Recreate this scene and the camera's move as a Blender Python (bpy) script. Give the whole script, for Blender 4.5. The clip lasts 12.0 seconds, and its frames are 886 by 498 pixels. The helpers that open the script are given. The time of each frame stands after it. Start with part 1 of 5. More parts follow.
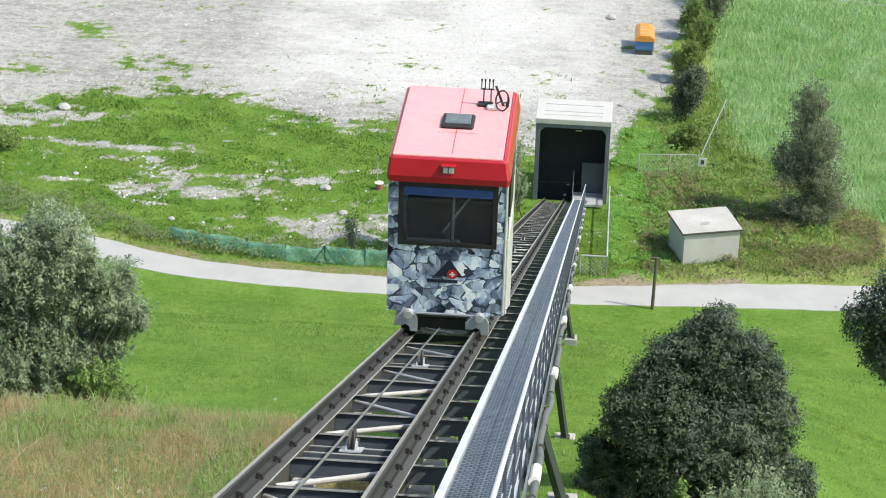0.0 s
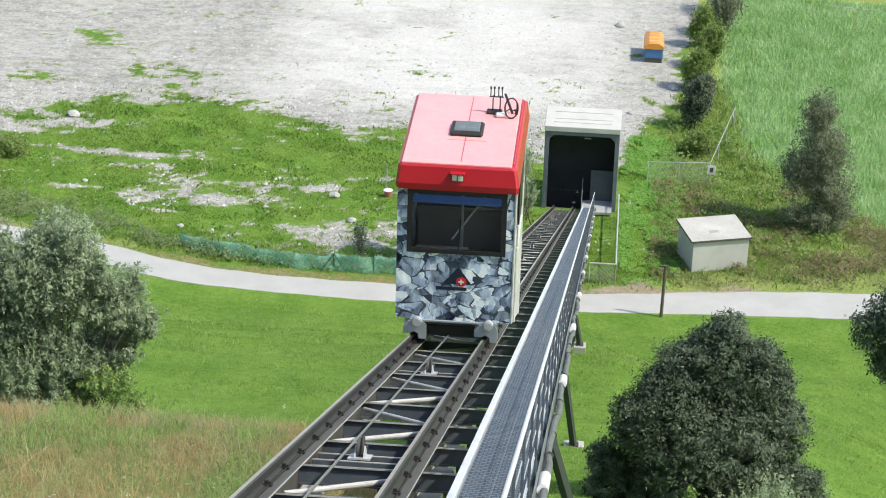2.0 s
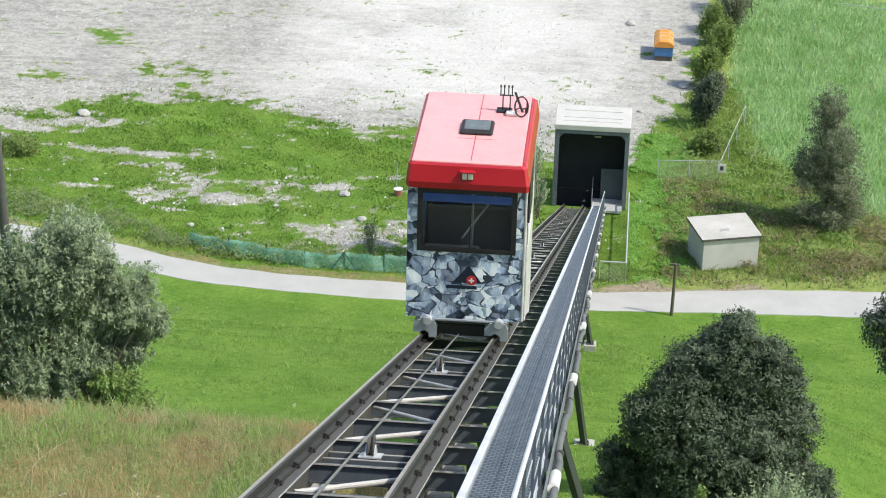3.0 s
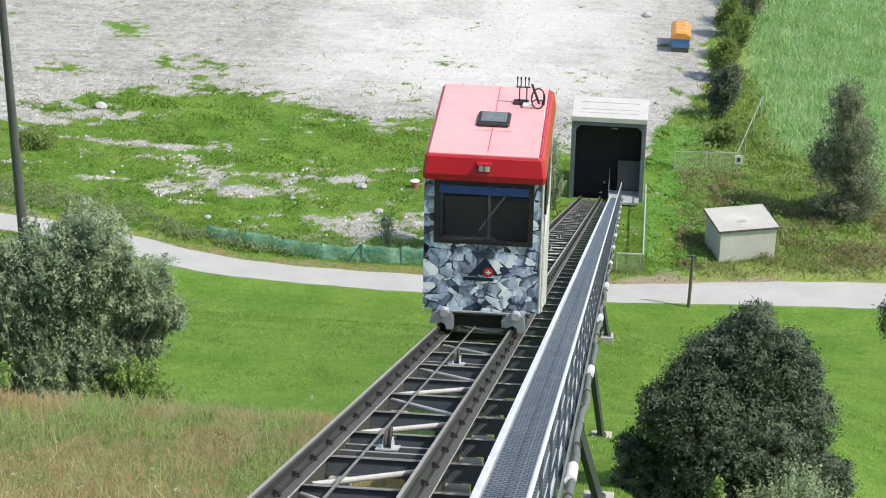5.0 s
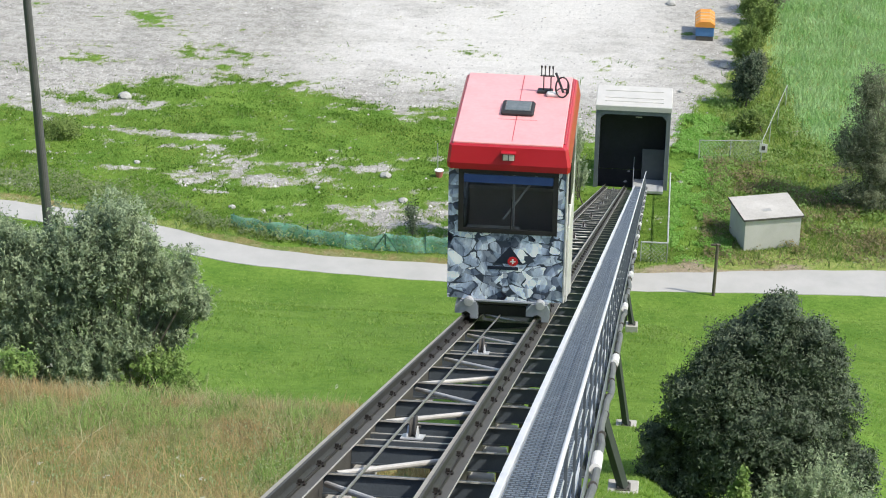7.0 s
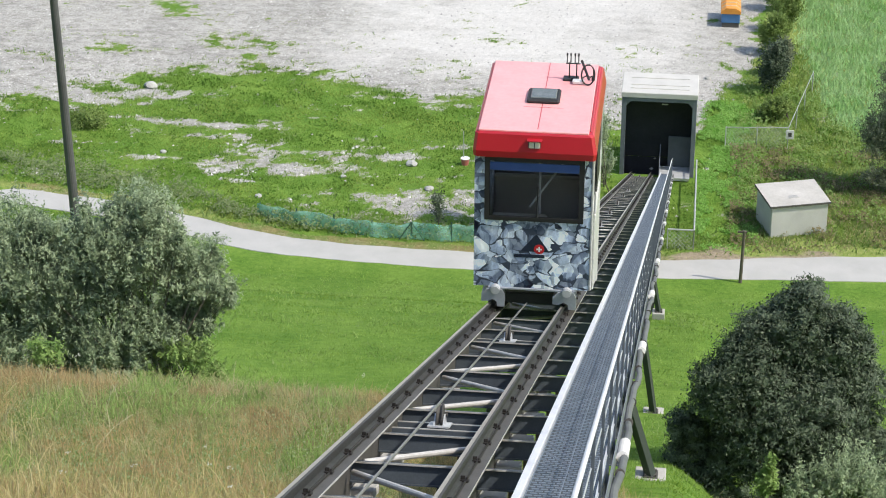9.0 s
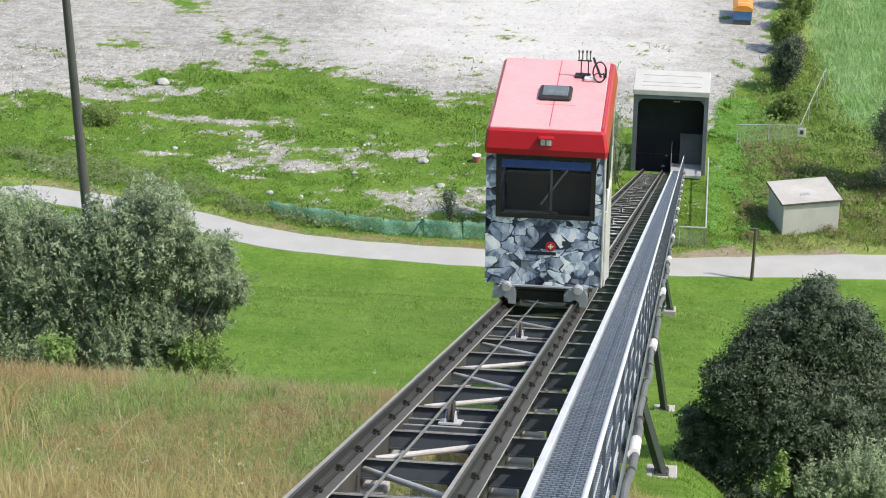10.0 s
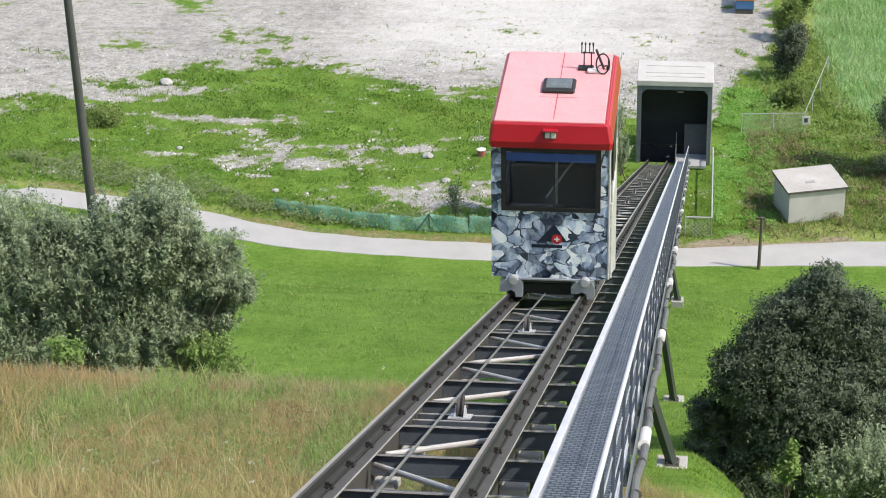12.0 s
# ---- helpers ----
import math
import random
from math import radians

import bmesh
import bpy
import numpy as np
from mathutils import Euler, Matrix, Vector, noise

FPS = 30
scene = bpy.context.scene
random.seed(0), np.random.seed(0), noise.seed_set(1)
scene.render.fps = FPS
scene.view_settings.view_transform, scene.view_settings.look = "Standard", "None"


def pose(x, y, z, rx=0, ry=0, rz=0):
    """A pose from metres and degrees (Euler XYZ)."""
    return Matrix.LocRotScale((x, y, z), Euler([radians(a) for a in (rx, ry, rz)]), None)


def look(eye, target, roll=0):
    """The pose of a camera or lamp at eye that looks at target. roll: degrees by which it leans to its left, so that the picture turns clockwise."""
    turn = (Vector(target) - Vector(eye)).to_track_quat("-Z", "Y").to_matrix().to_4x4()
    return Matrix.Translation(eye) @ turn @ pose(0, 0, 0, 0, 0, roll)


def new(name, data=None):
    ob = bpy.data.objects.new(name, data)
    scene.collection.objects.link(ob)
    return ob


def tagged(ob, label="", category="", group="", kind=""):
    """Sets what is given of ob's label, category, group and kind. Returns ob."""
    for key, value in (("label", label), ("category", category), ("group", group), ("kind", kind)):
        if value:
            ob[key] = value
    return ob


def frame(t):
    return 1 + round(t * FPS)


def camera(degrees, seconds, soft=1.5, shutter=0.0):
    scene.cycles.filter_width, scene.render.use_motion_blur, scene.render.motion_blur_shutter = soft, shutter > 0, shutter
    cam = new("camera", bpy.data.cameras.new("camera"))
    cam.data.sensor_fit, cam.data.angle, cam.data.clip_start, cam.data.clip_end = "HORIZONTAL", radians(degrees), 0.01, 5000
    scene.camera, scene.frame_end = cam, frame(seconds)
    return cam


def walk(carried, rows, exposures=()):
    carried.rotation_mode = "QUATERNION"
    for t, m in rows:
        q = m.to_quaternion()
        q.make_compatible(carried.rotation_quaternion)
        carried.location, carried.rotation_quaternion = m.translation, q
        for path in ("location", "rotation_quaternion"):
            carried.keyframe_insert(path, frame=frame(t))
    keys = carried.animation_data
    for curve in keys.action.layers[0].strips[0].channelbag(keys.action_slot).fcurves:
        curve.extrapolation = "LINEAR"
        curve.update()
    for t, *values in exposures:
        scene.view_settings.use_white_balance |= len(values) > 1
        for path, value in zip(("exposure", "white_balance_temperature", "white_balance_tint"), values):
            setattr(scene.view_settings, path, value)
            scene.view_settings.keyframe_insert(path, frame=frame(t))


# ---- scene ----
cam = camera(21.15, 12.0, soft=1.05)
EYE = (2.407, 0.0, 60.045)
walk(cam, [
    (0, pose(*EYE, 64.825, -1.493, 4.608)),
    (0.5, pose(*EYE, 64.868, -1.486, 4.609)),
    (1, pose(*EYE, 64.924, -1.513, 4.658)),
    (1.5, pose(*EYE, 64.980, -1.475, 4.723)),
    (2, pose(*EYE, 65.000, -1.475, 4.837)),
    (2.5, pose(*EYE, 64.996, -1.315, 4.907)),
    (3, pose(*EYE, 64.962, -1.306, 5.030)),
    (5, pose(*EYE, 64.763, -1.045, 5.357)),
    (5.5, pose(*EYE, 64.701, -0.962, 5.471)),
    (6, pose(*EYE, 64.624, -0.866, 5.590)),
    (6.5, pose(*EYE, 64.560, -0.762, 5.709)),
    (7, pose(*EYE, 64.494, -0.689, 5.840)),
    (9, pose(*EYE, 64.204, -0.203, 6.312)),
    (9.5, pose(*EYE, 64.162, -0.210, 6.487)),
    (10, pose(*EYE, 64.131, -0.176, 6.603)),
    (10.5, pose(*EYE, 64.119, -0.147, 6.639)),
    (11, pose(*EYE, 64.116, -0.652, 6.896)),
    (11.5, pose(*EYE, 64.020, -0.463, 6.868)),
    (12, pose(*EYE, 64.004, 0.858, 6.272)),
], exposures=[(0, 0.65, 6900, 5), (3, 0.61, 6900, 6), (6, 0.55, 6900, 7), (9, 0.54, 6900, 8), (12, 0.54, 7000, 11)])

# ---- daylight: high sun over the right-hand side of the valley ----
SUN_AZ, SUN_EL = radians(103), radians(52)
world = bpy.data.worlds.new("sky")
scene.world = world
world.use_nodes = True
sky = world.node_tree.nodes.new("ShaderNodeTexSky")
sky.sky_type, sky.sun_disc = "NISHITA", False
sky.sun_elevation, sky.sun_rotation = SUN_EL, SUN_AZ
sky.dust_density = 1.5
background = world.node_tree.nodes["Background"]
background.inputs[1].default_value = 0.15
world.node_tree.links.new(sky.outputs[0], background.inputs[0])
sun_data = bpy.data.lights.new("sun", "SUN")
sun_data.energy, sun_data.angle, sun_data.color = 2.7, radians(0.6), (1.0, 0.95, 0.88)
sun = new("sun", sun_data)
SUN_WAY = Vector((math.sin(SUN_AZ) * math.cos(SUN_EL), math.cos(SUN_AZ) * math.cos(SUN_EL), math.sin(SUN_EL)))
sun.matrix_world = look((40, 60, 120), Vector((40, 60, 120)) - SUN_WAY)

rng = np.random.default_rng(7)


# ---- materials ----
def material(name, rough=0.8, metal=0.0):
    m = bpy.data.materials.new(name)
    m.use_nodes = True
    b = m.node_tree.nodes["Principled BSDF"]
    b.inputs["Roughness"].default_value, b.inputs["Metallic"].default_value = rough, metal
    return m, m.node_tree, b


def add(tree, kind, **inputs):
    n = tree.nodes.new(kind)
    for k, v in inputs.items():
        n.inputs[k.replace("_", " ")].default_value = v
    return n


def position(tree, scale=(1, 1, 1)):
    c = tree.nodes.new("ShaderNodeNewGeometry")
    m = add(tree, "ShaderNodeMapping")
    m.inputs["Scale"].default_value = scale
    tree.links.new(c.outputs["Position"], m.inputs["Vector"])
    return m.outputs[0]


def ramp(tree, fac, stops):
    r = tree.nodes.new("ShaderNodeValToRGB")
    e = r.color_ramp.elements
    while len(e) < len(stops):
        e.new(0.5)
    for s, (p, c) in zip(e, stops):
        s.position, s.color = p, (*c, 1) if len(c) == 3 else c
    tree.links.new(fac, r.inputs[0])
    return r.outputs[0]


def blend(tree, fac, a, b, mode="MIX"):
    n = tree.nodes.new("ShaderNodeMix")
    n.data_type, n.blend_type = "RGBA", mode
    for sock, v in ((n.inputs[0], fac), (n.inputs[6], a), (n.inputs[7], b)):
        if isinstance(v, (int, float)):
            sock.default_value = v
        elif isinstance(v, tuple):
            sock.default_value = (*v, 1)
        else:
            tree.links.new(v, sock)
    return n.outputs[2]


def noisy(tree, vec, scale, detail=4, rough=0.6):
    n = add(tree, "ShaderNodeTexNoise", Scale=scale, Detail=detail, Roughness=rough)
    tree.links.new(vec, n.inputs["Vector"])
    return n.outputs["Fac"]


def bumped(tree, b, height, strength=0.4, dist=0.02):
    n = add(tree, "ShaderNodeBump", Strength=strength, Distance=dist)
    tree.links.new(height, n.inputs["Height"])
    tree.links.new(n.outputs[0], b.inputs["Normal"])


def surface(name, dark, light, scale=3.0, rough=0.8, metal=0.0, fine=40.0, bump=0.3, dist=0.004):
    """A plain surface with large stains and fine grain."""
    m, tree, b = material(name, rough, metal)
    vec = position(tree)
    big, small = noisy(tree, vec, scale), noisy(tree, vec, fine, 3)
    col = ramp(tree, big, [(0.3, dark), (0.7, light)])
    col = blend(tree, 0.35, col, ramp(tree, small, [(0.3, dark), (0.7, light)]))
    tree.links.new(col, b.inputs["Base Color"])
    bumped(tree, b, small, bump, dist)
    return m


def soft_normal(tree, b, own, skyward):
    """Thin leaves scatter light: turn their shading part of the way to the sky."""
    g = tree.nodes.new("ShaderNodeNewGeometry")
    a = tree.nodes.new("ShaderNodeVectorMath")
    a.operation = "MULTIPLY_ADD"
    tree.links.new(g.outputs["Normal"], a.inputs[0])
    a.inputs[1].default_value, a.inputs[2].default_value = (own, own, own), (0, 0, skyward)
    n = tree.nodes.new("ShaderNodeVectorMath")
    n.operation = "NORMALIZE"
    tree.links.new(a.outputs[0], n.inputs[0])
    tree.links.new(n.outputs[0], b.inputs["Normal"])


def leafy(name, dark, light, rough=0.55, clump=3.5, own=0.7, skyward=0.45, thin=0.36):
    """Foliage: each leaf takes its own tone."""
    m, tree, b = material(name, rough)
    g = tree.nodes.new("ShaderNodeNewGeometry")
    col = ramp(tree, g.outputs["Random Per Island"], [(0.0, dark), (1.0, light)])
    big = noisy(tree, position(tree), clump, 2)
    col = blend(tree, 0.65, col, ramp(tree, big, [(0.40, dark), (0.60, light)]))
    tree.links.new(col, b.inputs["Base Color"])
    b.inputs["Specular IOR Level"].default_value = 0.3
    soft_normal(tree, b, own, skyward)
    tr = tree.nodes.new("ShaderNodeBsdfTranslucent")
    tree.links.new(col, tr.inputs[0])
    mx = tree.nodes.new("ShaderNodeMixShader")
    mx.inputs[0].default_value = thin
    tree.links.new(b.outputs[0], mx.inputs[1])
    tree.links.new(tr.outputs[0], mx.inputs[2])
    tree.links.new(mx.outputs[0], tree.nodes["Material Output"].inputs["Surface"])
    return m


# ---- building helpers ----
def mesh_of(name, bm, mat):
    me = bpy.data.meshes.new(name)
    bm.to_mesh(me)
    bm.free()
    if mat:
        me.materials.append(mat)
    return me


def part(name, bm, mat, parent=None, label=""):
    ob = new(name, mesh_of(name, bm, mat) if isinstance(bm, bmesh.types.BMesh) else bm)
    if parent:
        ob.parent = parent
    return tagged(ob, label)


def thing(name, label, category, place=(0, 0, 0), group="", kind=""):
    ob = new(name)
    ob.location = place
    ob.empty_display_size = 0.2
    return tagged(ob, label, category, group, kind)


def box(bm, lo, hi, bevel=0.0, m=None):
    """A box between two corners, with worn edges where bevel is given."""
    c = [(a + b) / 2 for a, b in zip(lo, hi)]
    s = [abs(b - a) for a, b in zip(lo, hi)]
    mat = Matrix.Translation(c) @ Matrix.Diagonal((*s, 1))
    made = bmesh.ops.create_cube(bm, size=1, matrix=(m or Matrix()) @ mat)["verts"]
    if bevel:
        edges = list({e for v in made for e in v.link_edges})
        bmesh.ops.bevel(bm, geom=edges, offset=bevel, segments=1, affect="EDGES", profile=0.5)
    return bm


def tube(bm, a, b, r, n=10, r2=None):
    """A closed round bar from a to b."""
    a, b = Vector(a), Vector(b)
    m = Matrix.Translation((a + b) / 2) @ (b - a).to_track_quat("Z", "Y").to_matrix().to_4x4()
    bmesh.ops.create_cone(bm, cap_ends=True, segments=n, radius1=r, radius2=r if r2 is None else r2, depth=(b - a).length, matrix=m)
    return bm


def prism(bm, outline, axis, lo, hi):
    """An outline of (u, v) pushed along an axis: x takes (y, z), y takes (x, z), z takes (x, y)."""
    def at(u, v, w):
        return {"x": (w, u, v), "y": (u, w, v), "z": (u, v, w)}[axis]
    low = [bm.verts.new(at(u, v, lo)) for u, v in outline]
    high = [bm.verts.new(at(u, v, hi)) for u, v in outline]
    n = len(outline)
    faces = [bm.faces.new(low), bm.faces.new(high[::-1])]
    for i in range(n):
        faces.append(bm.faces.new((low[i], high[i], high[(i + 1) % n], low[(i + 1) % n])))
    bmesh.ops.recalc_face_normals(bm, faces=faces)
    return bm


def sheet(name, verts, faces, mat):
    """A mesh from arrays."""
    me = bpy.data.meshes.new(name)
    verts, faces = np.asarray(verts, np.float32), np.asarray(faces, np.int32)
    k = faces.shape[1]
    me.vertices.add(len(verts))
    me.vertices.foreach_set("co", verts.ravel())
    me.loops.add(faces.size)
    me.loops.foreach_set("vertex_index", faces.ravel())
    me.polygons.add(len(faces))
    me.polygons.foreach_set("loop_start", np.arange(len(faces), dtype=np.int32) * k)
    me.polygons.foreach_set("loop_total", np.full(len(faces), k, np.int32))
    me.update(calc_edges=True)
    if mat:
        me.materials.append(mat)
    return me


def smoothstep(a, b, x):
    t = np.clip((x - a) / (b - a), 0, 1)
    return t * t * (3 - 2 * t)


def wave(x, y, s, seed=0.0):
    """Cheap smooth unevenness, about -1 to 1."""
    return (np.sin(x / s + 1.7 * np.sin(y / s * 0.7 + seed)) + np.sin(y / s * 1.13 + 1.3 * np.sin(x / s * 0.8 + 2 * seed + 1))
            + 0.6 * np.sin((x + y) / s * 1.9 + seed * 3)) / 2.6


_LAT = np.random.default_rng(21).random((256, 256))


def fbm(x, y, scale, octaves=4, gain=0.6):
    """Fractal value noise, 0 to 1, for broken edges."""
    x, y = np.asarray(x, float) / scale + 500.3, np.asarray(y, float) / scale + 500.7
    total, amp, norm = 0.0, 1.0, 0.0
    for _ in range(octaves):
        i, j = np.floor(x).astype(int), np.floor(y).astype(int)
        u, v = x - i, y - j
        u, v = u * u * (3 - 2 * u), v * v * (3 - 2 * v)
        a, b_, c, d = _LAT[i % 256, j % 256], _LAT[(i + 1) % 256, j % 256], _LAT[i % 256, (j + 1) % 256], _LAT[(i + 1) % 256, (j + 1) % 256]
        total = total + amp * ((a * (1 - u) + b_ * u) * (1 - v) + (c * (1 - u) + d * u) * v)
        norm += amp
        x, y, amp = x * 2.03 + 17.1, y * 2.03 + 9.7, amp * gain
    return total / norm


# ---- the lie of the land ----
SLOPE = 0.41748


def rail_z(y):
    return 56.71 - SLOPE * y


PROFILE_Y = [-400, -60, 0, 20, 30, 36, 45, 54.6, 73.2, 95, 111, 119, 122, 3000]
PROFILE_Z = [230, 84, 55.0, 47.0, 41.9, 37.9, 33.2, 28.6, 22.7, 10.6, 2.2, 0.05, 0.0, 0.0]


def ground_z(x, y):
    x, y = np.asarray(x, float), np.asarray(y, float)
    z = sum(np.interp(y + d, PROFILE_Y, PROFILE_Z) for d in (-2.0, -1.0, 0.0, 1.0, 2.0)) / 5
    wide = sum(np.interp(y + d, PROFILE_Y, PROFILE_Z) for d in (-8.0, -6.0, -4.0, -2.0, 0.0, 2.0, 4.0, 6.0, 8.0)) / 9
    z = z + (wide - z) * smoothstep(36, 46, y) * (1 - smoothstep(98, 108, y))
    z = np.where(y > 118, np.interp(y, PROFILE_Y, PROFILE_Z), z)
    hill = 1 - smoothstep(85, 116, y)
    z = z - 0.34 * np.clip(x - 3.2, 0, 14) * hill * smoothstep(8, 30, y)
    z = z - 0.8 * np.clip(x - 2.6, 0, 3) * smoothstep(22, 31, y) * (1 - smoothstep(42, 56, y))
    z = z + 1.22 * np.exp(-((y - 28.8) / 4.2) ** 2) * smoothstep(0.3, -1.8, x)
    z = z + 0.10 * wave(x, y, 3.1) * hill + 0.05 * wave(x, y, 1.2, 2.0) * hill
    # waste ground behind the road is bumpy
    z = z + smoothstep(126, 131, y) * (1 - smoothstep(142, 150, y)) * 0.12 * wave(x, y, 2.3, 1.0) * smoothstep(-2, -5, x)
    return z


# ---- ground sheet ----
ROAD_X = [-80, -55, -39, -28.3, -24.6, -20, -17.3, -10.7, 2.4, 6.7, 13.8, 40, 90]
ROAD_NEAR = [127.5, 127.7, 127.1, 124.7, 122.5, 121.5, 121.35, 120.9, 121.05, 121.6, 122.1, 123.5, 127]
ROAD_FAR = [130, 130.0, 129.1, 127.2, 125.2, 123.8, 123.45, 123.2, 123.35, 124.3, 125.4, 127, 130.5]
LOT_X = [-300, -60, -44, -38, -33, -26.4, -21.5, -14, -9, -5, -2, 3.6, 4.4, 6.5, 300]
LOT_Y = [136, 138, 141.5, 146, 149.6, 153.0, 149, 147, 147.5, 146, 143.5, 143.5, 149.5, 151.5, 151.5]
PATCHES = [(-24, 133.8, 4.6, 1.25, 0.05), (-21.5, 136.2, 3.4, 1.1, 0.0), (-30, 140.6, 6.0, 0.5, -0.12), (-28, 138.6, 2.2, 0.45, 0.0), (-14.6, 129.6, 3.9, 2.0, -0.1),
           (-8.5, 129.8, 3.0, 2.0, 0.0), (-10.4, 133.4, 1.9, 0.7, 0.0), (-15.2, 136.6, 1.4, 0.6, 0.0), (-38, 144.0, 4, 1.0, 0.1), (-33, 145.6, 3, 1.0, 0.0),
           (-35.5, 136.5, 1.6, 0.4, 0.0), (-18.4, 130.6, 1.2, 0.5, 0.0), (-12, 138.5, 1.2, 0.35, 0.0), (-24.5, 131.6, 1.2, 0.3, 0.0), (-30.5, 134.6, 1.6, 0.35, 0.0)]


def gravel_mask(x, y):
    g = smoothstep(-5.0, 4.0, y - np.interp(x, LOT_X, LOT_Y) + 0.9 * wave(x, y, 1.6, 3.0))
    g = g * (1 - smoothstep(-1.2, 1.2, x - np.interp(y, [140, 150, 154, 169, 200], [3.9, 5.6, 7.0, 8.2, 9.5]) + 0.5 * wave(x, y, 1.1, 5.0)))
    for px, py, rx, ry, tilt in PATCHES:
        u, v = x - px, y - py - tilt * (x - px)
        g = np.maximum(g, 0.66 * (1 - smoothstep(0.0, 2.3, np.sqrt((u / rx) ** 2 + (v / ry) ** 2) + 0.25 * wave(x, y, 0.7, 4.0))))
    # overgrown islands in the lot
    for px, py, r, k in ((-9.9, 157.7, 1.6, 0.50), (-33, 160, 3.5, 0.8), (-35.4, 162.2, 2.6, 0.58), (5.2, 154.8, 1.2, 0.48), (5.3, 158.7, 1.0, 0.42), (-38, 153, 3.0, 0.6), (-31, 156, 3.0, 0.66)):
        g = g * (k + (1 - k) * smoothstep(0.2, 1.3, np.hypot(x - px, y - py) / r + 0.2 * wave(x, y, 0.6, 2)))
    # ragged growth: tufts in the stones and stones in the turf
    rag = 0.65 * fbm(x, y * 1.5, 1.1, 4, 0.8) + 0.35 * fbm(x + 40, y * 2.2, 4.0, 3)
    return np.clip(smoothstep(0.17, 1.0, g * 0.95 + 2.5 * (rag - 0.5)), 0, 1) * smoothstep(124.5, 127.5, y)


def crest_y(x):
    """Where the rough dry bank gives way to the mown meadow."""
    return np.interp(x, [-30, -8, -5, -2.5, 0, 2.2, 4], [33.0, 32.5, 32.0, 31.5, 30.5, 26, 22]) + 0.5 * np.sin(np.asarray(x) * 1.3)


def soil_mask(x, y):
    """Trodden soil along the far side of the lane."""
    d = y - np.interp(x, ROAD_X, ROAD_FAR)
    return 0.85 * smoothstep(-0.3, 0.1, d) * (1 - smoothstep(0.5, 1.4, d / (1 + 1.1 * smoothstep(1.0, 4.0, x)) + 0.4 * wave(x, y, 0.9, 2.0)))


def verge_mask(x, y):
    """Bare soil, broad in front of the hut and thin further along the lane."""
    return soil_mask(x, y) * (0.55 + 0.45 * smoothstep(1.0, 4.0, x)) * (0.75 + 0.5 * (fbm(x + 5, y, 1.2, 3) - 0.3))


def dry_mask(x, y):
    bank = 1 - smoothstep(-0.8, 0.8, y - crest_y(x) + 0.4 * wave(x, y, 0.8, 1.0))
    return np.maximum(bank, soil_mask(x, y))


def crop_mask(x, y):
    return smoothstep(-0.8, 0.8, x - np.interp(y, [100, 126, 138, 146, 160, 200], [60, 30, 17, 12.0, 10.5, 11]))


def weeds_mask(x, y):
    """Rough herbs between the lot, the crop and the road."""
    w = smoothstep(-0.7, 0.7, x - np.interp(y, [126, 133, 138, 150, 170], [5.8, 5.4, 5.6, 6.5, 8.6])) * smoothstep(125.0, 126.5, y)
    verge = smoothstep(123.2, 124.6, y - np.interp(x, [-45, -25, -10, 20], [6.0, 2.0, 0.0, 1.0])) * (1 - smoothstep(125.5, 127.5, y - np.interp(x, [-45, -25, -10, 20], [5.0, 1.0, 0.0, 0.0])))
    return np.maximum(w, verge * (0.6 + 0.4 * wave(x, y, 0.9)))


def fines_mask(x, y):
    """Fine trodden grit in the middle of the lot."""
    f = smoothstep(-27, -15, x + 5 * (fbm(x + 9, y, 7.0, 3) - 0.5)) * (1 - smoothstep(-3.0, 8.0, x)) * smoothstep(147.5, 153.5, y + 6 * (fbm(x, y, 4.0, 3) - 0.5))
    return f * (0.55 + 0.45 * smoothstep(0.36, 0.56, fbm(x * 0.6 + 33, y, 3.0, 4)))


def grid_lines(*runs):
    out = []
    for lo, hi, step in runs:
        out.append(np.arange(lo, hi, step))
    return np.unique(np.round(np.concatenate(out), 3))


gx = grid_lines((-1500, -400, 250), (-400, -100, 50), (-100, -50, 6), (-50, 20, 0.3), (20, 50, 3), (50, 400, 40), (400, 1501, 250))
gy = grid_lines((-400, -60, 60), (-60, 10, 5), (10, 40, 0.5), (40, 116, 1.6), (116, 172, 0.3), (172, 260, 6), (260, 600, 60), (600, 3001, 400))
# the pit of the lower station is left open
PIT = (-1.2, 3.2, 135.6, 138.4)
gx = np.unique(np.concatenate([gx, PIT[:2]]))
gy = np.unique(np.concatenate([gy, PIT[2:]]))
XX, YY = np.meshgrid(gx, gy)
ZZ = ground_z(XX, YY)
nx, ny = len(gx), len(gy)
idx = np.arange(nx * ny).reshape(ny, nx)
quads = np.stack([idx[:-1, :-1], idx[:-1, 1:], idx[1:, 1:], idx[1:, :-1]], -1).reshape(-1, 4)
mx_, my_ = (XX[:-1, :-1] + XX[1:, 1:]).ravel() / 2, (YY[:-1, :-1] + YY[1:, 1:]).ravel() / 2
hole = (mx_ > PIT[0]) & (mx_ < PIT[1]) & (my_ > PIT[2]) & (my_ < PIT[3])


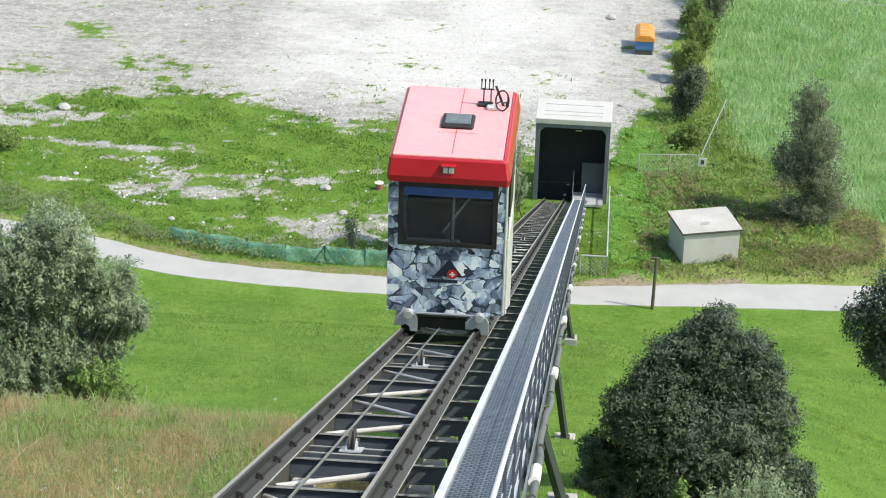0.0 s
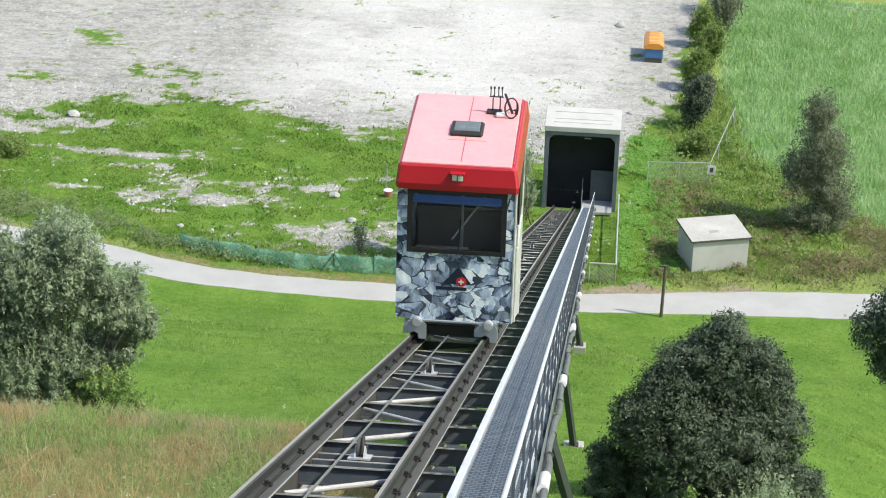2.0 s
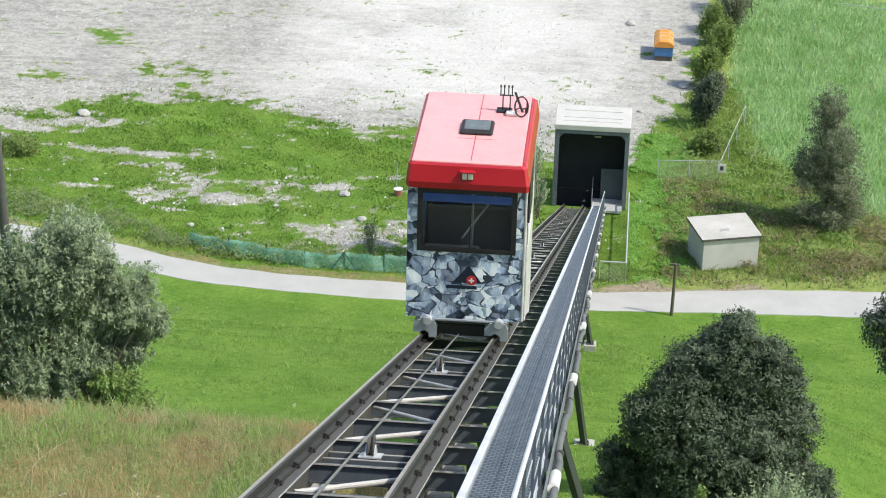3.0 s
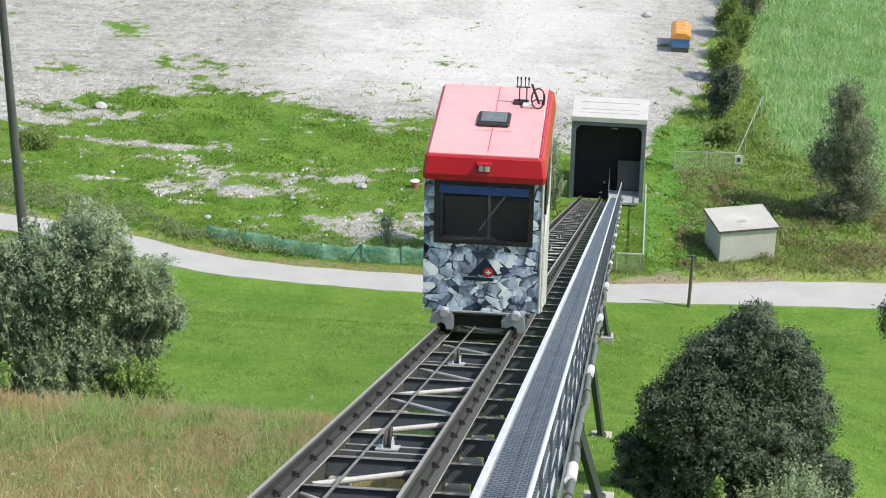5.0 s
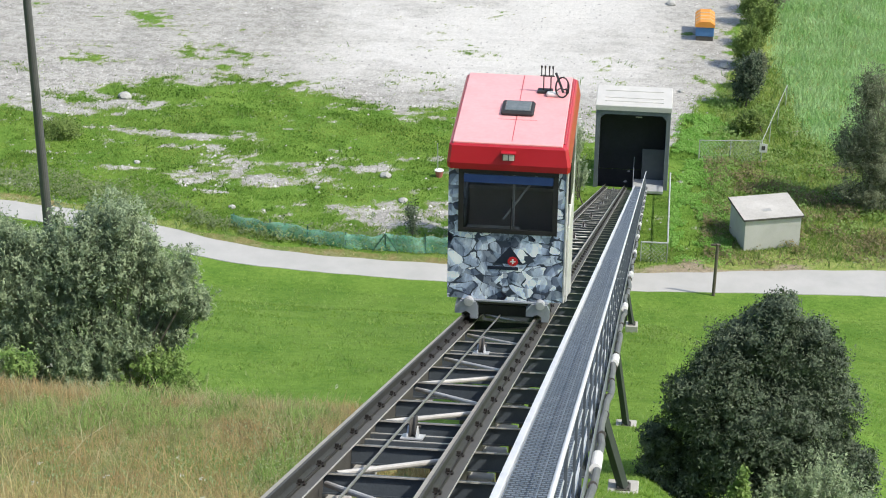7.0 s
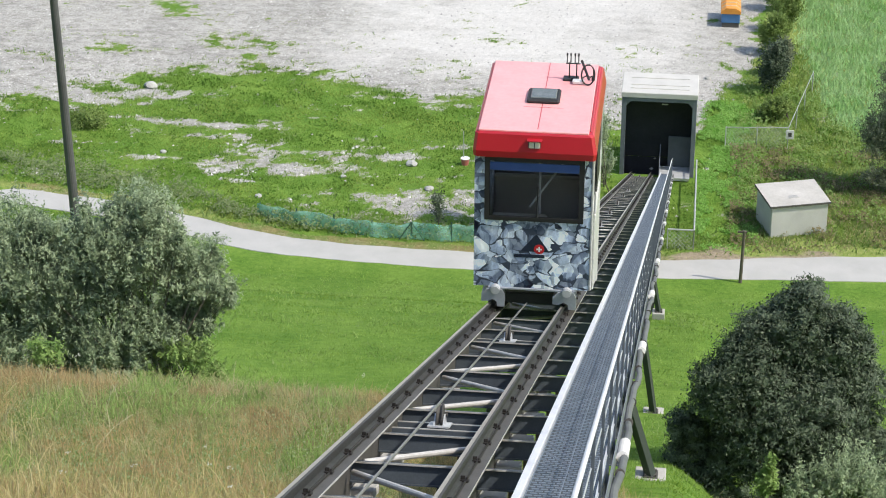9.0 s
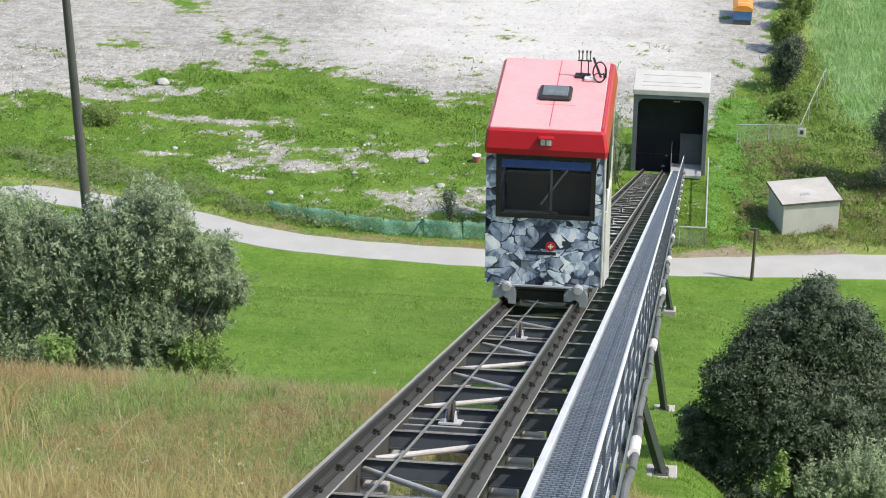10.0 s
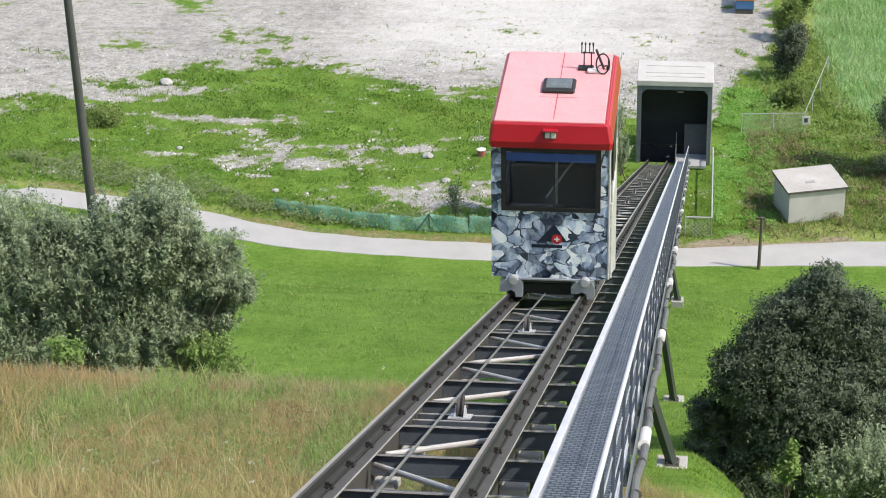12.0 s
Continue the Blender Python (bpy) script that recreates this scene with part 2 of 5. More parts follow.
def ground_material():
    m, tree, b = material("meadow_and_gravel", 0.95)
    b.inputs["Specular IOR Level"].default_value = 0.1
    link = tree.links.new
    vec = position(tree)
    n1, n2, n3 = noisy(tree, vec, 0.35, 5), noisy(tree, vec, 3.5, 5, 0.7), noisy(tree, vec, 14, 4, 0.7)
    lawn = ramp(tree, n1, [(0.36, (0.076, 0.168, 0.024)), (0.64, (0.205, 0.315, 0.064))])
    lawn = blend(tree, 0.55, lawn, ramp(tree, n2, [(0.34, (0.060, 0.142, 0.018)), (0.66, (0.185, 0.315, 0.058))]))
    def attr(name):
        a = tree.nodes.new("ShaderNodeAttribute")
        a.attribute_name = name
        return a.outputs["Fac"]
    def sharp(name, noise_out, amount, soft_=0.12, bias=0.0):
        s = add(tree, "ShaderNodeMath")
        s.operation = "MULTIPLY_ADD"
        link(noise_out, s.inputs[0])
        s.inputs[1].default_value = amount
        link(attr(name), s.inputs[2])
        return ramp(tree, s.outputs[0], [(0.5 + amount / 2 - soft_ - bias, (0, 0, 0)), (0.5 + amount / 2 + soft_ - bias, (1, 1, 1))])
    soil = ramp(tree, n2, [(0.3, (0.17, 0.15, 0.065)), (0.7, (0.30, 0.26, 0.12))])
    turf = ramp(tree, n2, [(0.3, (0.10, 0.15, 0.035)), (0.7, (0.21, 0.27, 0.09))])
    soil = blend(tree, ramp(tree, noisy(tree, vec, 0.55, 5, 0.65), [(0.42, (0, 0, 0)), (0.58, (1, 1, 1))]), turf, soil)
    col = blend(tree, sharp("dry", n2, 0.5), lawn, soil)
    col = blend(tree, sharp("verge", n2, 0.4), col, ramp(tree, n2, [(0.3, (0.22, 0.18, 0.125)), (0.7, (0.40, 0.345, 0.26))]))
    crop = ramp(tree, n2, [(0.25, (0.19, 0.39, 0.095)), (0.75, (0.33, 0.57, 0.21))])
    col = blend(tree, sharp("crop", n2, 0.3), col, crop)
    weeds = ramp(tree, n2, [(0.25, (0.14, 0.22, 0.045)), (0.55, (0.25, 0.31, 0.09)), (0.8, (0.36, 0.34, 0.16))])
    col = blend(tree, sharp("weeds", n2, 0.5), col, weeds)
    v = add(tree, "ShaderNodeTexVoronoi", Scale=6.0)
    link(vec, v.inputs["Vector"])
    stones = ramp(tree, v.outputs["Color"], [(0.0, (0.15, 0.15, 0.14)), (0.5, (0.50, 0.485, 0.46)), (1.0, (0.72, 0.70, 0.67))])
    worn = ramp(tree, noisy(tree, position(tree, (1, 0.5, 1)), 0.22, 6, 0.65), [(0.38, (0.20, 0.20, 0.198)), (0.58, (0.58, 0.57, 0.55))])
    tracks = ramp(tree, noisy(tree, position(tree, (0.16, 1.0, 1)), 0.9, 6, 0.7), [(0.38, (0.20, 0.195, 0.19)), (0.56, (0.58, 0.57, 0.55))])
    gravel = blend(tree, 0.5, stones, blend(tree, 0.5, worn, tracks))
    gravel = blend(tree, 0.4, gravel, ramp(tree, n3, [(0.36, (0.13, 0.13, 0.125)), (0.6, (0.70, 0.69, 0.67))]))
    gravel = blend(tree, 0.55, gravel, ramp(tree, attr("fines"), [(0.0, (0.80, 0.80, 0.78)), (1.0, (1.0, 1.0, 1.0))]), "MULTIPLY")
    grit = add(tree, "ShaderNodeMath")
    grit.operation = "MULTIPLY"
    link(attr("fines"), grit.inputs[0])
    grit.inputs[1].default_value = 0.42
    gravel = blend(tree, grit.outputs[0], gravel, (0.74, 0.73, 0.71))
    rubble = ramp(tree, noisy(tree, position(tree, (0.8, 1.2, 1)), 1.1, 9, 0.8), [(0.40, (0.55, 0.55, 0.52)), (0.54, (1.0, 1.0, 1.0))])
    gravel = blend(tree, ramp(tree, attr("fines"), [(0.0, (0.7, 0.7, 0.7)), (0.8, (0.15, 0.15, 0.15))]), gravel, blend(tree, 1.0, gravel, rubble, "MULTIPLY"))
    thin = ramp(tree, n2, [(0.3, (0.13, 0.17, 0.05)), (0.5, (0.27, 0.27, 0.13)), (0.72, (0.42, 0.40, 0.30))])
    col = blend(tree, sharp("gravel", n2, 0.7, 0.3, 0.06), col, thin)
    mask = sharp("gravel", ramp(tree, noisy(tree, position(tree, (1, 0.7, 1)), 2.6, 9, 0.9), [(0.34, (0, 0, 0)), (0.66, (1, 1, 1))]), 1.25, 0.22)
    bare = ramp(tree, attr("gravel"), [(0.01, (0, 0, 0)), (0.14, (1, 1, 1))])
    col = blend(tree, blend(tree, 1.0, mask, bare, "MULTIPLY"), col, gravel)
    link(col, b.inputs["Base Color"])
    bumped(tree, b, n3, 0.6, 0.06)
    return m


ground_mesh = sheet("ground", np.stack([XX, YY, ZZ], -1).reshape(-1, 3), quads[~hole], ground_material())
for name, mask in (("gravel", gravel_mask), ("dry", dry_mask), ("crop", crop_mask), ("weeds", weeds_mask), ("fines", fines_mask), ("verge", verge_mask)):
    a = ground_mesh.attributes.new(name, "FLOAT", "POINT")
    a.data.foreach_set("value", mask(XX, YY).ravel().astype(np.float32))
for p in ground_mesh.polygons:
    p.use_smooth = True
tagged(new("ground", ground_mesh), "green meadow slope running down to a pale gravel lot", "ground", kind="structure")

# ---- road ----
asphalt = surface("old_asphalt", (0.37, 0.37, 0.36), (0.48, 0.475, 0.465), 0.5, 0.9, fine=25, bump=0.3)

def build_road():
    xs = np.arange(-80, 90, 0.8)
    near = sum(np.interp(xs + d, ROAD_X, ROAD_NEAR) for d in (-3, -1.5, 0, 1.5, 3)) / 5 + 0.05 * np.sin(xs * 2.1) * np.sin(xs * 0.73)
    far = sum(np.interp(xs + d, ROAD_X, ROAD_FAR) for d in (-3, -1.5, 0, 1.5, 3)) / 5 + 0.05 * np.sin(xs * 1.7 + 1)
    rows = []
    for k, dz in ((-0.02, -0.12), (0.0, 0.035), (0.5, 0.042), (1.0, 0.035), (1.02, -0.12)):
        y = near + (far - near) * k
        rows.append(np.stack([xs, y, np.full(len(xs), dz)], -1))
    n = len(xs)
    v = np.concatenate(rows)
    f = [(r * n + i, r * n + i + 1, (r + 1) * n + i + 1, (r + 1) * n + i) for r in range(4) for i in range(n - 1)]
    lane = sheet("road", v, f, asphalt)
    for p in lane.polygons:
        p.use_smooth = False
    tagged(new("road", lane), "narrow pale asphalt lane between the meadow and the gravel lot", "road", kind="structure")


build_road()

# ---- steel and concrete ----
steel_dark = surface("weathered_dark_steel", (0.060, 0.058, 0.055), (0.115, 0.110, 0.105), 2.5, 0.65, 0.1, fine=60)
steel_blue = surface("blue_grey_painted_steel", (0.055, 0.068, 0.085), (0.10, 0.12, 0.145), 3.0, 0.5, 0.2, fine=50)
steel_edge = surface("worn_pale_flange", (0.36, 0.35, 0.33), (0.52, 0.51, 0.49), 4.0, 0.55, 0.3, fine=60)
rail_top = surface("dark_rail_steel", (0.034, 0.035, 0.036), (0.07, 0.071, 0.072), 4.0, 0.5, 0.3, fine=80)
run_bright = surface("polished_running_surface", (0.34, 0.32, 0.29), (0.50, 0.47, 0.43), 4.0, 0.35, 0.4, fine=80)
galvanised = surface("galvanised_steel", (0.48, 0.50, 0.53), (0.66, 0.68, 0.70), 3.0, 0.5, 0.35, fine=40)
brace_steel = surface("dull_zinc_tube", (0.45, 0.44, 0.43), (0.66, 0.65, 0.64), 5.0, 0.55, 0.2, fine=50)
white_steel = surface("white_zinc_edge", (0.62, 0.64, 0.68), (0.78, 0.80, 0.84), 3.0, 0.5, 0.1, fine=30)
concrete = surface("pale_concrete", (0.36, 0.355, 0.34), (0.52, 0.51, 0.49), 1.5, 0.9, fine=30, bump=0.5)
pipe_grey = surface("dark_grey_pipe", (0.10, 0.11, 0.12), (0.18, 0.19, 0.20), 2.0, 0.55, fine=30)
white_sleeve = surface("white_sleeve", (0.70, 0.70, 0.70), (0.82, 0.82, 0.81), 2.0, 0.5, fine=30)
bolt_black = surface("black_clip", (0.015, 0.014, 0.013), (0.035, 0.03, 0.028), 9.0, 0.6, 0.3)
grate_blue = surface("grating_steel", (0.115, 0.155, 0.205), (0.19, 0.235, 0.295), 2.0, 0.5, 0.0, fine=60)
gap_shade = surface("dark_gap_shade", (0.035, 0.045, 0.058), (0.06, 0.074, 0.092), 2.0, 0.7, 0.0, fine=60)

# a frame that leans with the track: x across, y down along the slope, z out of it
LEAN = math.atan(SLOPE)


def track_at(y, up=0.0, x=0.0):
    """Pose on the track at plan distance y, standing square to the slope."""
    return Matrix.Translation((x, y, rail_z(y) + up)) @ Matrix.Rotation(-LEAN, 4, "X")


TRACK_START, TRACK_END = 6.0, 138.2
RUN = (TRACK_END - TRACK_START) / math.cos(LEAN)
track = thing("funicular_track", "inclined funicular track of dark steel girders on posts", "track", (0, TRACK_START, rail_z(TRACK_START)))
track.matrix_basis = track_at(TRACK_START)
GAUGE = 1.2


def along(y):
    """Distance along the slope of plan distance y."""
    return (y - TRACK_START) / math.cos(LEAN)


def i_beam(w, h, tf=0.02, tw=0.016, top=0.0):
    a, b = w / 2, tw / 2
    return [(-a, top), (a, top), (a, top - tf), (b, top - tf), (b, top - h + tf), (a, top - h + tf), (a, top - h), (-a, top - h), (-a, top - h + tf), (-b, top - h + tf), (-b, top - tf), (-a, top - tf)]


RAIL = [(-0.032, 0), (0.032, 0), (0.034, -0.03), (0.009, -0.045), (0.009, -0.10), (0.055, -0.113), (0.055, -0.122), (-0.055, -0.122), (-0.055, -0.113), (-0.009, -0.10), (-0.009, -0.045), (-0.034, -0.03)]
for sx in (-GAUGE / 2, GAUGE / 2):
    bm = prism(bmesh.new(), [(sx + u, v) for u, v in RAIL], "y", 0, RUN)
    part("rail", bm, rail_top, track, "running rail with a worn bright head")
    bm = prism(bmesh.new(), [(sx + 0.055 + u, v) for u, v in i_beam(0.25, 0.52, 0.022, 0.02, -0.124)], "y", 0, RUN)
    part("girder", bm, steel_dark, track)
    part("running_surface", box(bmesh.new(), (sx - 0.030, 0, 0.0), (sx + 0.006, RUN, 0.003)), run_bright, track, "bright worn running surface")
    part("flange_edge", box(bmesh.new(), (sx + 0.1805, 0, -0.14), (sx + 0.184, RUN, -0.122)), brace_steel, track)

# cross beams between the girders and out to the walkway
TIE_STEP = 1.925
TIE_FIRST = 19.15 - 6 * TIE_STEP
tie_ys = [TIE_FIRST + TIE_STEP * k for k in range(67)]
inner_web = mesh_of("crossbeam", prism(bmesh.new(), [(u, v) for u, v in i_beam(0.10, 0.20, 0.014, 0.02)], "x", -0.53, 0.63), steel_blue)
outer_web = mesh_of("crossbeam", prism(bmesh.new(), [(u, v) for u, v in i_beam(0.10, 0.20, 0.014, 0.02)], "x", 0.67, 1.95), steel_blue)
inner_lip = mesh_of("beam_lip", box(bmesh.new(), (-0.53, -0.051, -0.012), (0.63, -0.035, 0.004)), steel_edge)
outer_lip = mesh_of("beam_lip", box(bmesh.new(), (0.67, -0.051, -0.012), (1.27, -0.035, 0.004)), steel_edge)
for y in tie_ys:
    s = along(y)
    for me, z in ((inner_web, -0.22), (outer_web, -0.22)):
        ob = part("crossbeam", me, None, track)
        ob.location = (0, s, z)
        lip = part("lip", inner_lip if me is inner_web else outer_lip, None, ob)
# concrete pads under the upper bays
pad_mesh = mesh_of("bearing_pad", box(bmesh.new(), (-0.13, -0.22, -0.09), (0.13, 0.22, 0.0), 0.012), concrete)
for y in tie_ys:
    if y < 33:
        for sx in (-0.44, 0.80):
            part("bearing_pad", pad_mesh, None, track, "pale concrete pad").location = (sx, along(y) + 0.25, -0.5)
# short stub legs that carry the upper bays
stub_mesh = mesh_of("stub_leg", box(bmesh.new(), (-0.06, -0.06, -1.5), (0.06, 0.06, 0.0), 0.006, Matrix.Rotation(LEAN, 4, "X")), steel_dark)
for y in tie_ys:
    if y < 27:
        for sx in (0.34, 1.02):
            part("stub_leg", stub_mesh, None, track, "dark steel stub leg").location = (sx, along(y) + 0.12, -0.40)
# cable rollers on doubled light beams
ROLLER_YS = [22.15 + 9.28 * k for k in range(-1, 13)]


def build_rollers():
    low = mesh_of("roller_beam", box(bmesh.new(), (-0.5, -0.035, -0.11), (0.6, 0.035, 0.0), 0.006), steel_blue)
    lip = mesh_of("beam_lip", box(bmesh.new(), (-0.5, -0.035, 0.0), (0.6, 0.035, 0.006)), steel_edge)
    bm = bmesh.new()
    for sx in (-0.05, 0.05):
        prism(bm, [(-0.15, 0), (0.15, 0), (0.03, 0.12), (-0.03, 0.12)], "x", sx - 0.008, sx + 0.008)
    box(bm, (-0.12, -0.2, -0.012), (0.12, 0.2, 0.004))
    cheek = mesh_of("bracket", bm, galvanised)
    bm = bmesh.new()
    for xa, xb, ra, rb in ((-0.035, -0.025, 0.125, 0.125), (-0.025, 0.0, 0.125, 0.10), (0.0, 0.025, 0.10, 0.125), (0.025, 0.035, 0.125, 0.125)):
        tube(bm, (xa, 0, 0.11), (xb, 0, 0.11), ra, 20, rb)
    tube(bm, (-0.08, 0, 0.11), (0.08, 0, 0.11), 0.018, 8)
    wheel = mesh_of("wheel", bm, steel_dark)
    for y in ROLLER_YS:
        s = along(y)
        for d in (-0.3, 0.22):
            ob = part("roller_beam", low, None, track)
            ob.location = (0, s + d, -0.28)
            part("lip", lip, None, ob)
        ob = part("cable_roller", cheek, None, track, "galvanised cable roller bracket")
        ob.location = (-0.02, s, -0.26)
        part("wheel", wheel, None, ob, "dark grooved roller")


build_rollers()
# zigzag tube braces, left out where a roller stands
for k, y in enumerate(tie_ys[:-1]):
    if any(y < r < y + TIE_STEP for r in ROLLER_YS):
        continue
    lo, hi = along(y) + 0.35, along(y + TIE_STEP) - 0.32
    a, b = (lo, hi) if k % 2 == 0 else (hi, lo)
    part("brace", tube(bmesh.new(), (-0.46, a, -0.28), (0.52, b, -0.28), 0.030, 10), brace_steel, track, "thin galvanised brace tube")
# rail clips
clip_bm = bmesh.new()
box(clip_bm, (-0.04, -0.05, 0), (0.04, 0.05, 0.022), 0.004)
box(clip_bm, (-0.035, -0.018, 0.022), (0.005, 0.018, 0.055), 0.004)
box(clip_bm, (0.012, -0.03, 0.015), (0.03, 0.03, 0.045), 0.004)
clip_mesh = mesh_of("rail_clip", clip_bm, bolt_black)
for y in np.arange(14.40, 96, 1.122):
    for sx in (-0.6, 0.6):
        ob = part("rail_clip", clip_mesh, None, track)
        ob.location = (sx + 0.075, along(y), -0.122)
# far clips joined
bm = bmesh.new()
for y in np.arange(97.4, 134, 1.122):
    for sx in (-0.6, 0.6):
        box(bm, (sx + 0.035, along(y) - 0.05, -0.122), (sx + 0.115, along(y) + 0.05, -0.07))
tagged(part("far_rail_clips", bm, bolt_black, track), kind="stuff")
# thin conductor lines lying on the flanges
for sx in (-0.6, 0.6):
    part("bonding_wire", tube(bmesh.new(), (sx + 0.085, 0, -0.112), (sx + 0.085, RUN, -0.112), 0.009, 6), bolt_black, track)


def foot_posts():
    """Raking posts on concrete pads, both sides of the track."""
    for y in (17.5, 36.0, 54.6, 73.2, 92.0, 108.0):
        for x_top, x_low in ((-0.55, -0.75), (1.35, {36.0: 2.17, 54.6: 2.04, 73.2: 1.93}.get(y, 1.40))):
            zt = rail_z(y) - 0.62
            zg = float(ground_z(x_low, y)) + 0.12
            if x_low > 0:
                zg = {36.0: 38.35, 54.6: 29.06, 73.2: 22.5}.get(y, zg)
            inv = track.matrix_basis.inverted()
            a, b = inv @ Vector((x_top, y, zt)), inv @ Vector((x_low, y, zg))
            bm = bmesh.new()
            m = Matrix.Translation((a + b) / 2) @ (a - b).to_track_quat("Z", "X").to_matrix().to_4x4()
            box(bm, (-0.075, -0.075, -(a - b).length / 2), (0.075, 0.075, (a - b).length / 2), 0.006, m)
            leg = part("support_post", bm, surface_post, track, "dark green painted support post")
            bm = bmesh.new()
            mi = inv.to_3x3().to_4x4()
            box(bm, (-0.13, -0.13, 0), (0.13, 0.13, 0.02), 0.0, Matrix.Translation(b) @ mi)
            for dx in (-0.09, 0.09):
                for dy in (-0.09, 0.09):
                    box(bm, (dx - 0.015, dy - 0.015, 0.02), (dx + 0.015, dy + 0.015, 0.06), 0.0, Matrix.Translation(b) @ mi)
            part("foot_plate", bm, steel_dark, leg, "bolted foot plate")
            bm = bmesh.new()
            w = 0.27 if y < 70 else 0.21
            box(bm, (-w, -w, -0.9), (w, w, -0.002), 0.015, Matrix.Translation(b) @ mi)
            part("footing", bm, concrete, track, "pale concrete footing block")
        # cross frame under the girders
        s = along(y)
        bm = box(bmesh.new(), (-0.75, s - 0.09, -0.86), (1.75, s + 0.09, -0.645), 0.006)
        part("bearing_beam", bm, steel_blue, track)
        for sx in (-0.545, 0.655):
            part("bearing_pad", box(bmesh.new(), (sx - 0.2, s - 0.3, -0.70), (sx + 0.25, s + 0.3, -0.64), 0.01), concrete, track, "pale bearing pad")


surface_post = surface("green_grey_post_paint", (0.028, 0.040, 0.034), (0.05, 0.062, 0.054), 2.0, 0.6, fine=40)
foot_posts()

# ---- haul rope ----
rope_mat = surface("steel_rope", (0.22, 0.22, 0.22), (0.36, 0.36, 0.35), 20.0, 0.45, 0.6, fine=90)
CAR_Y = 34.65
rope = thing("haul_rope", "taut steel haul rope lying over the track rollers", "cable", (0.01, 6, rail_z(6)))
rope.matrix_basis = track_at(6.0, 0.03, 0.01)
part("strand", tube(bmesh.new(), (0, 0, 0), (0, (CAR_Y + 1.0 - 6) / math.cos(LEAN), 0), 0.014, 8), rope_mat, rope)

# ---- service walkway ----
walkway = thing("walkway", "steel grating service walkway beside the funicular track", "walkway")
walkway.matrix_basis = track_at(TRACK_START)
WEND = along(134.6)
part("edge_strip", box(bmesh.new(), (1.215, 0, -0.02), (1.285, WEND, 0.09), 0.006), white_steel, walkway, "pale zinc kerb strip")
part("edge_strip", box(bmesh.new(), (1.86, 0, -0.02), (1.90, WEND, 0.06), 0.005), white_steel, walkway)


def grating_panels():
    """Pressed grating, panel by panel, with real gaps near by."""
    length = TIE_STEP / math.cos(LEAN)
    near = bmesh.new()
    for k in range(18):
        y = length * (k + 0.5) / 18
        for x in np.arange(1.29 + 0.037 * (k % 2), 1.85, 0.075):
            box(near, (x, y - 0.019, -0.007), (min(x + 0.060, 1.855), y + 0.019, 0.0))
    for x in (1.295, 1.57, 1.845):
        box(near, (x - 0.004, 0.0, -0.007), (x + 0.004, length, -0.001))
    near = mesh_of("grating", near, grate_blue)
    far = bmesh.new()
    for y in np.linspace(0.0, length, 13)[:-1]:
        box(far, (1.29, y - 0.022, -0.007), (1.855, y + 0.022, 0.0))
    far = mesh_of("grating", far, grate_blue)
    s, k = along(tie_ys[0]), 0
    while s + length < WEND:
        ob = part("grating", near if s < 50 else far, None, walkway)
        ob.location = (0, s, 0.03)
        s += length
        k += 1


grating_panels()
# flat dark sheet added so that the grating gaps look shaded
part("gap_shade_sheet", box(bmesh.new(), (1.288, 0, 0.010), (1.857, WEND, 0.0215)), gap_shade, walkway, "dark sheet added as shade in the grating gaps")
RAIL_H = 1.0
bm = tube(bmesh.new(), (1.92, 0, RAIL_H), (1.92, WEND - 0.6, RAIL_H), 0.018, 10)
part("handrail", bm, white_steel, walkway, "pale tube handrail")
bm = tube(bmesh.new(), (1.92, 0, RAIL_H * 0.52), (1.92, WEND - 0.6, RAIL_H * 0.52), 0.005, 6)
part("knee_rail", bm, galvanised, walkway)
infill = surface("blue_grey_infill", (0.16, 0.18, 0.21), (0.24, 0.27, 0.31), 1.5, 0.5, 0.2, fine=40)
for k in (0.27, 0.76):
    part("knee_rail", tube(bmesh.new(), (1.92, 0, RAIL_H * k), (1.92, WEND - 0.6, RAIL_H * k), 0.006, 6), galvanised, walkway)
part("toe_board", box(bmesh.new(), (1.955, 0, -0.05), (1.965, WEND, 0.14)), infill, walkway)
post_mesh = mesh_of("rail_post", box(bmesh.new(), (1.918, -0.012, -0.2), (1.942, 0.012, RAIL_H), 0.003), steel_blue)
for y in tie_ys[:-1]:
    part("rail_post", post_mesh, None, walkway).location = (0, along(y), 0)

# ---- conduit pipe along the walkway ----
conduit = thing("conduit_pipe", "dark conduit pipe with white sleeves beside the walkway", "pipe")
conduit.matrix_basis = track_at(TRACK_START, 0.0, 2.02)
bm = bmesh.new()
n = 150
pts = [(0.02 * math.sin(i * 0.9) + 0.01 * math.sin(i * 2.3), WEND * i / n, 0.02 * math.sin(i * 1.3)) for i in range(n + 1)]
for a, b in zip(pts, pts[1:]):
    tube(bm, a, b, 0.038, 10)
part("pipe", bm, pipe_grey, conduit)
collar = mesh_of("clamp", tube(bmesh.new(), (0, -0.015, 0), (0, 0.015, 0), 0.046, 12), steel_dark)
for i in range(0, 75):
    part("clamp", collar, None, conduit).location = (0, along(8) + i * 1.8, 0) if along(8) + i * 1.8 < WEND else (0, WEND - 0.1, 0)
sleeve = mesh_of("sleeve", tube(tube(bmesh.new(), (0, -0.45, 0), (0, 0.5, 0), 0.056, 14), (0, 0.5, 0), (0, 0.6, 0), 0.056, 14, 0.042), white_sleeve)
for k in range(-1, 12):
    part("sleeve", sleeve, None, conduit, "white plastic sleeve").location = (0, along(19.2 + 9.45 * k), 0.02)


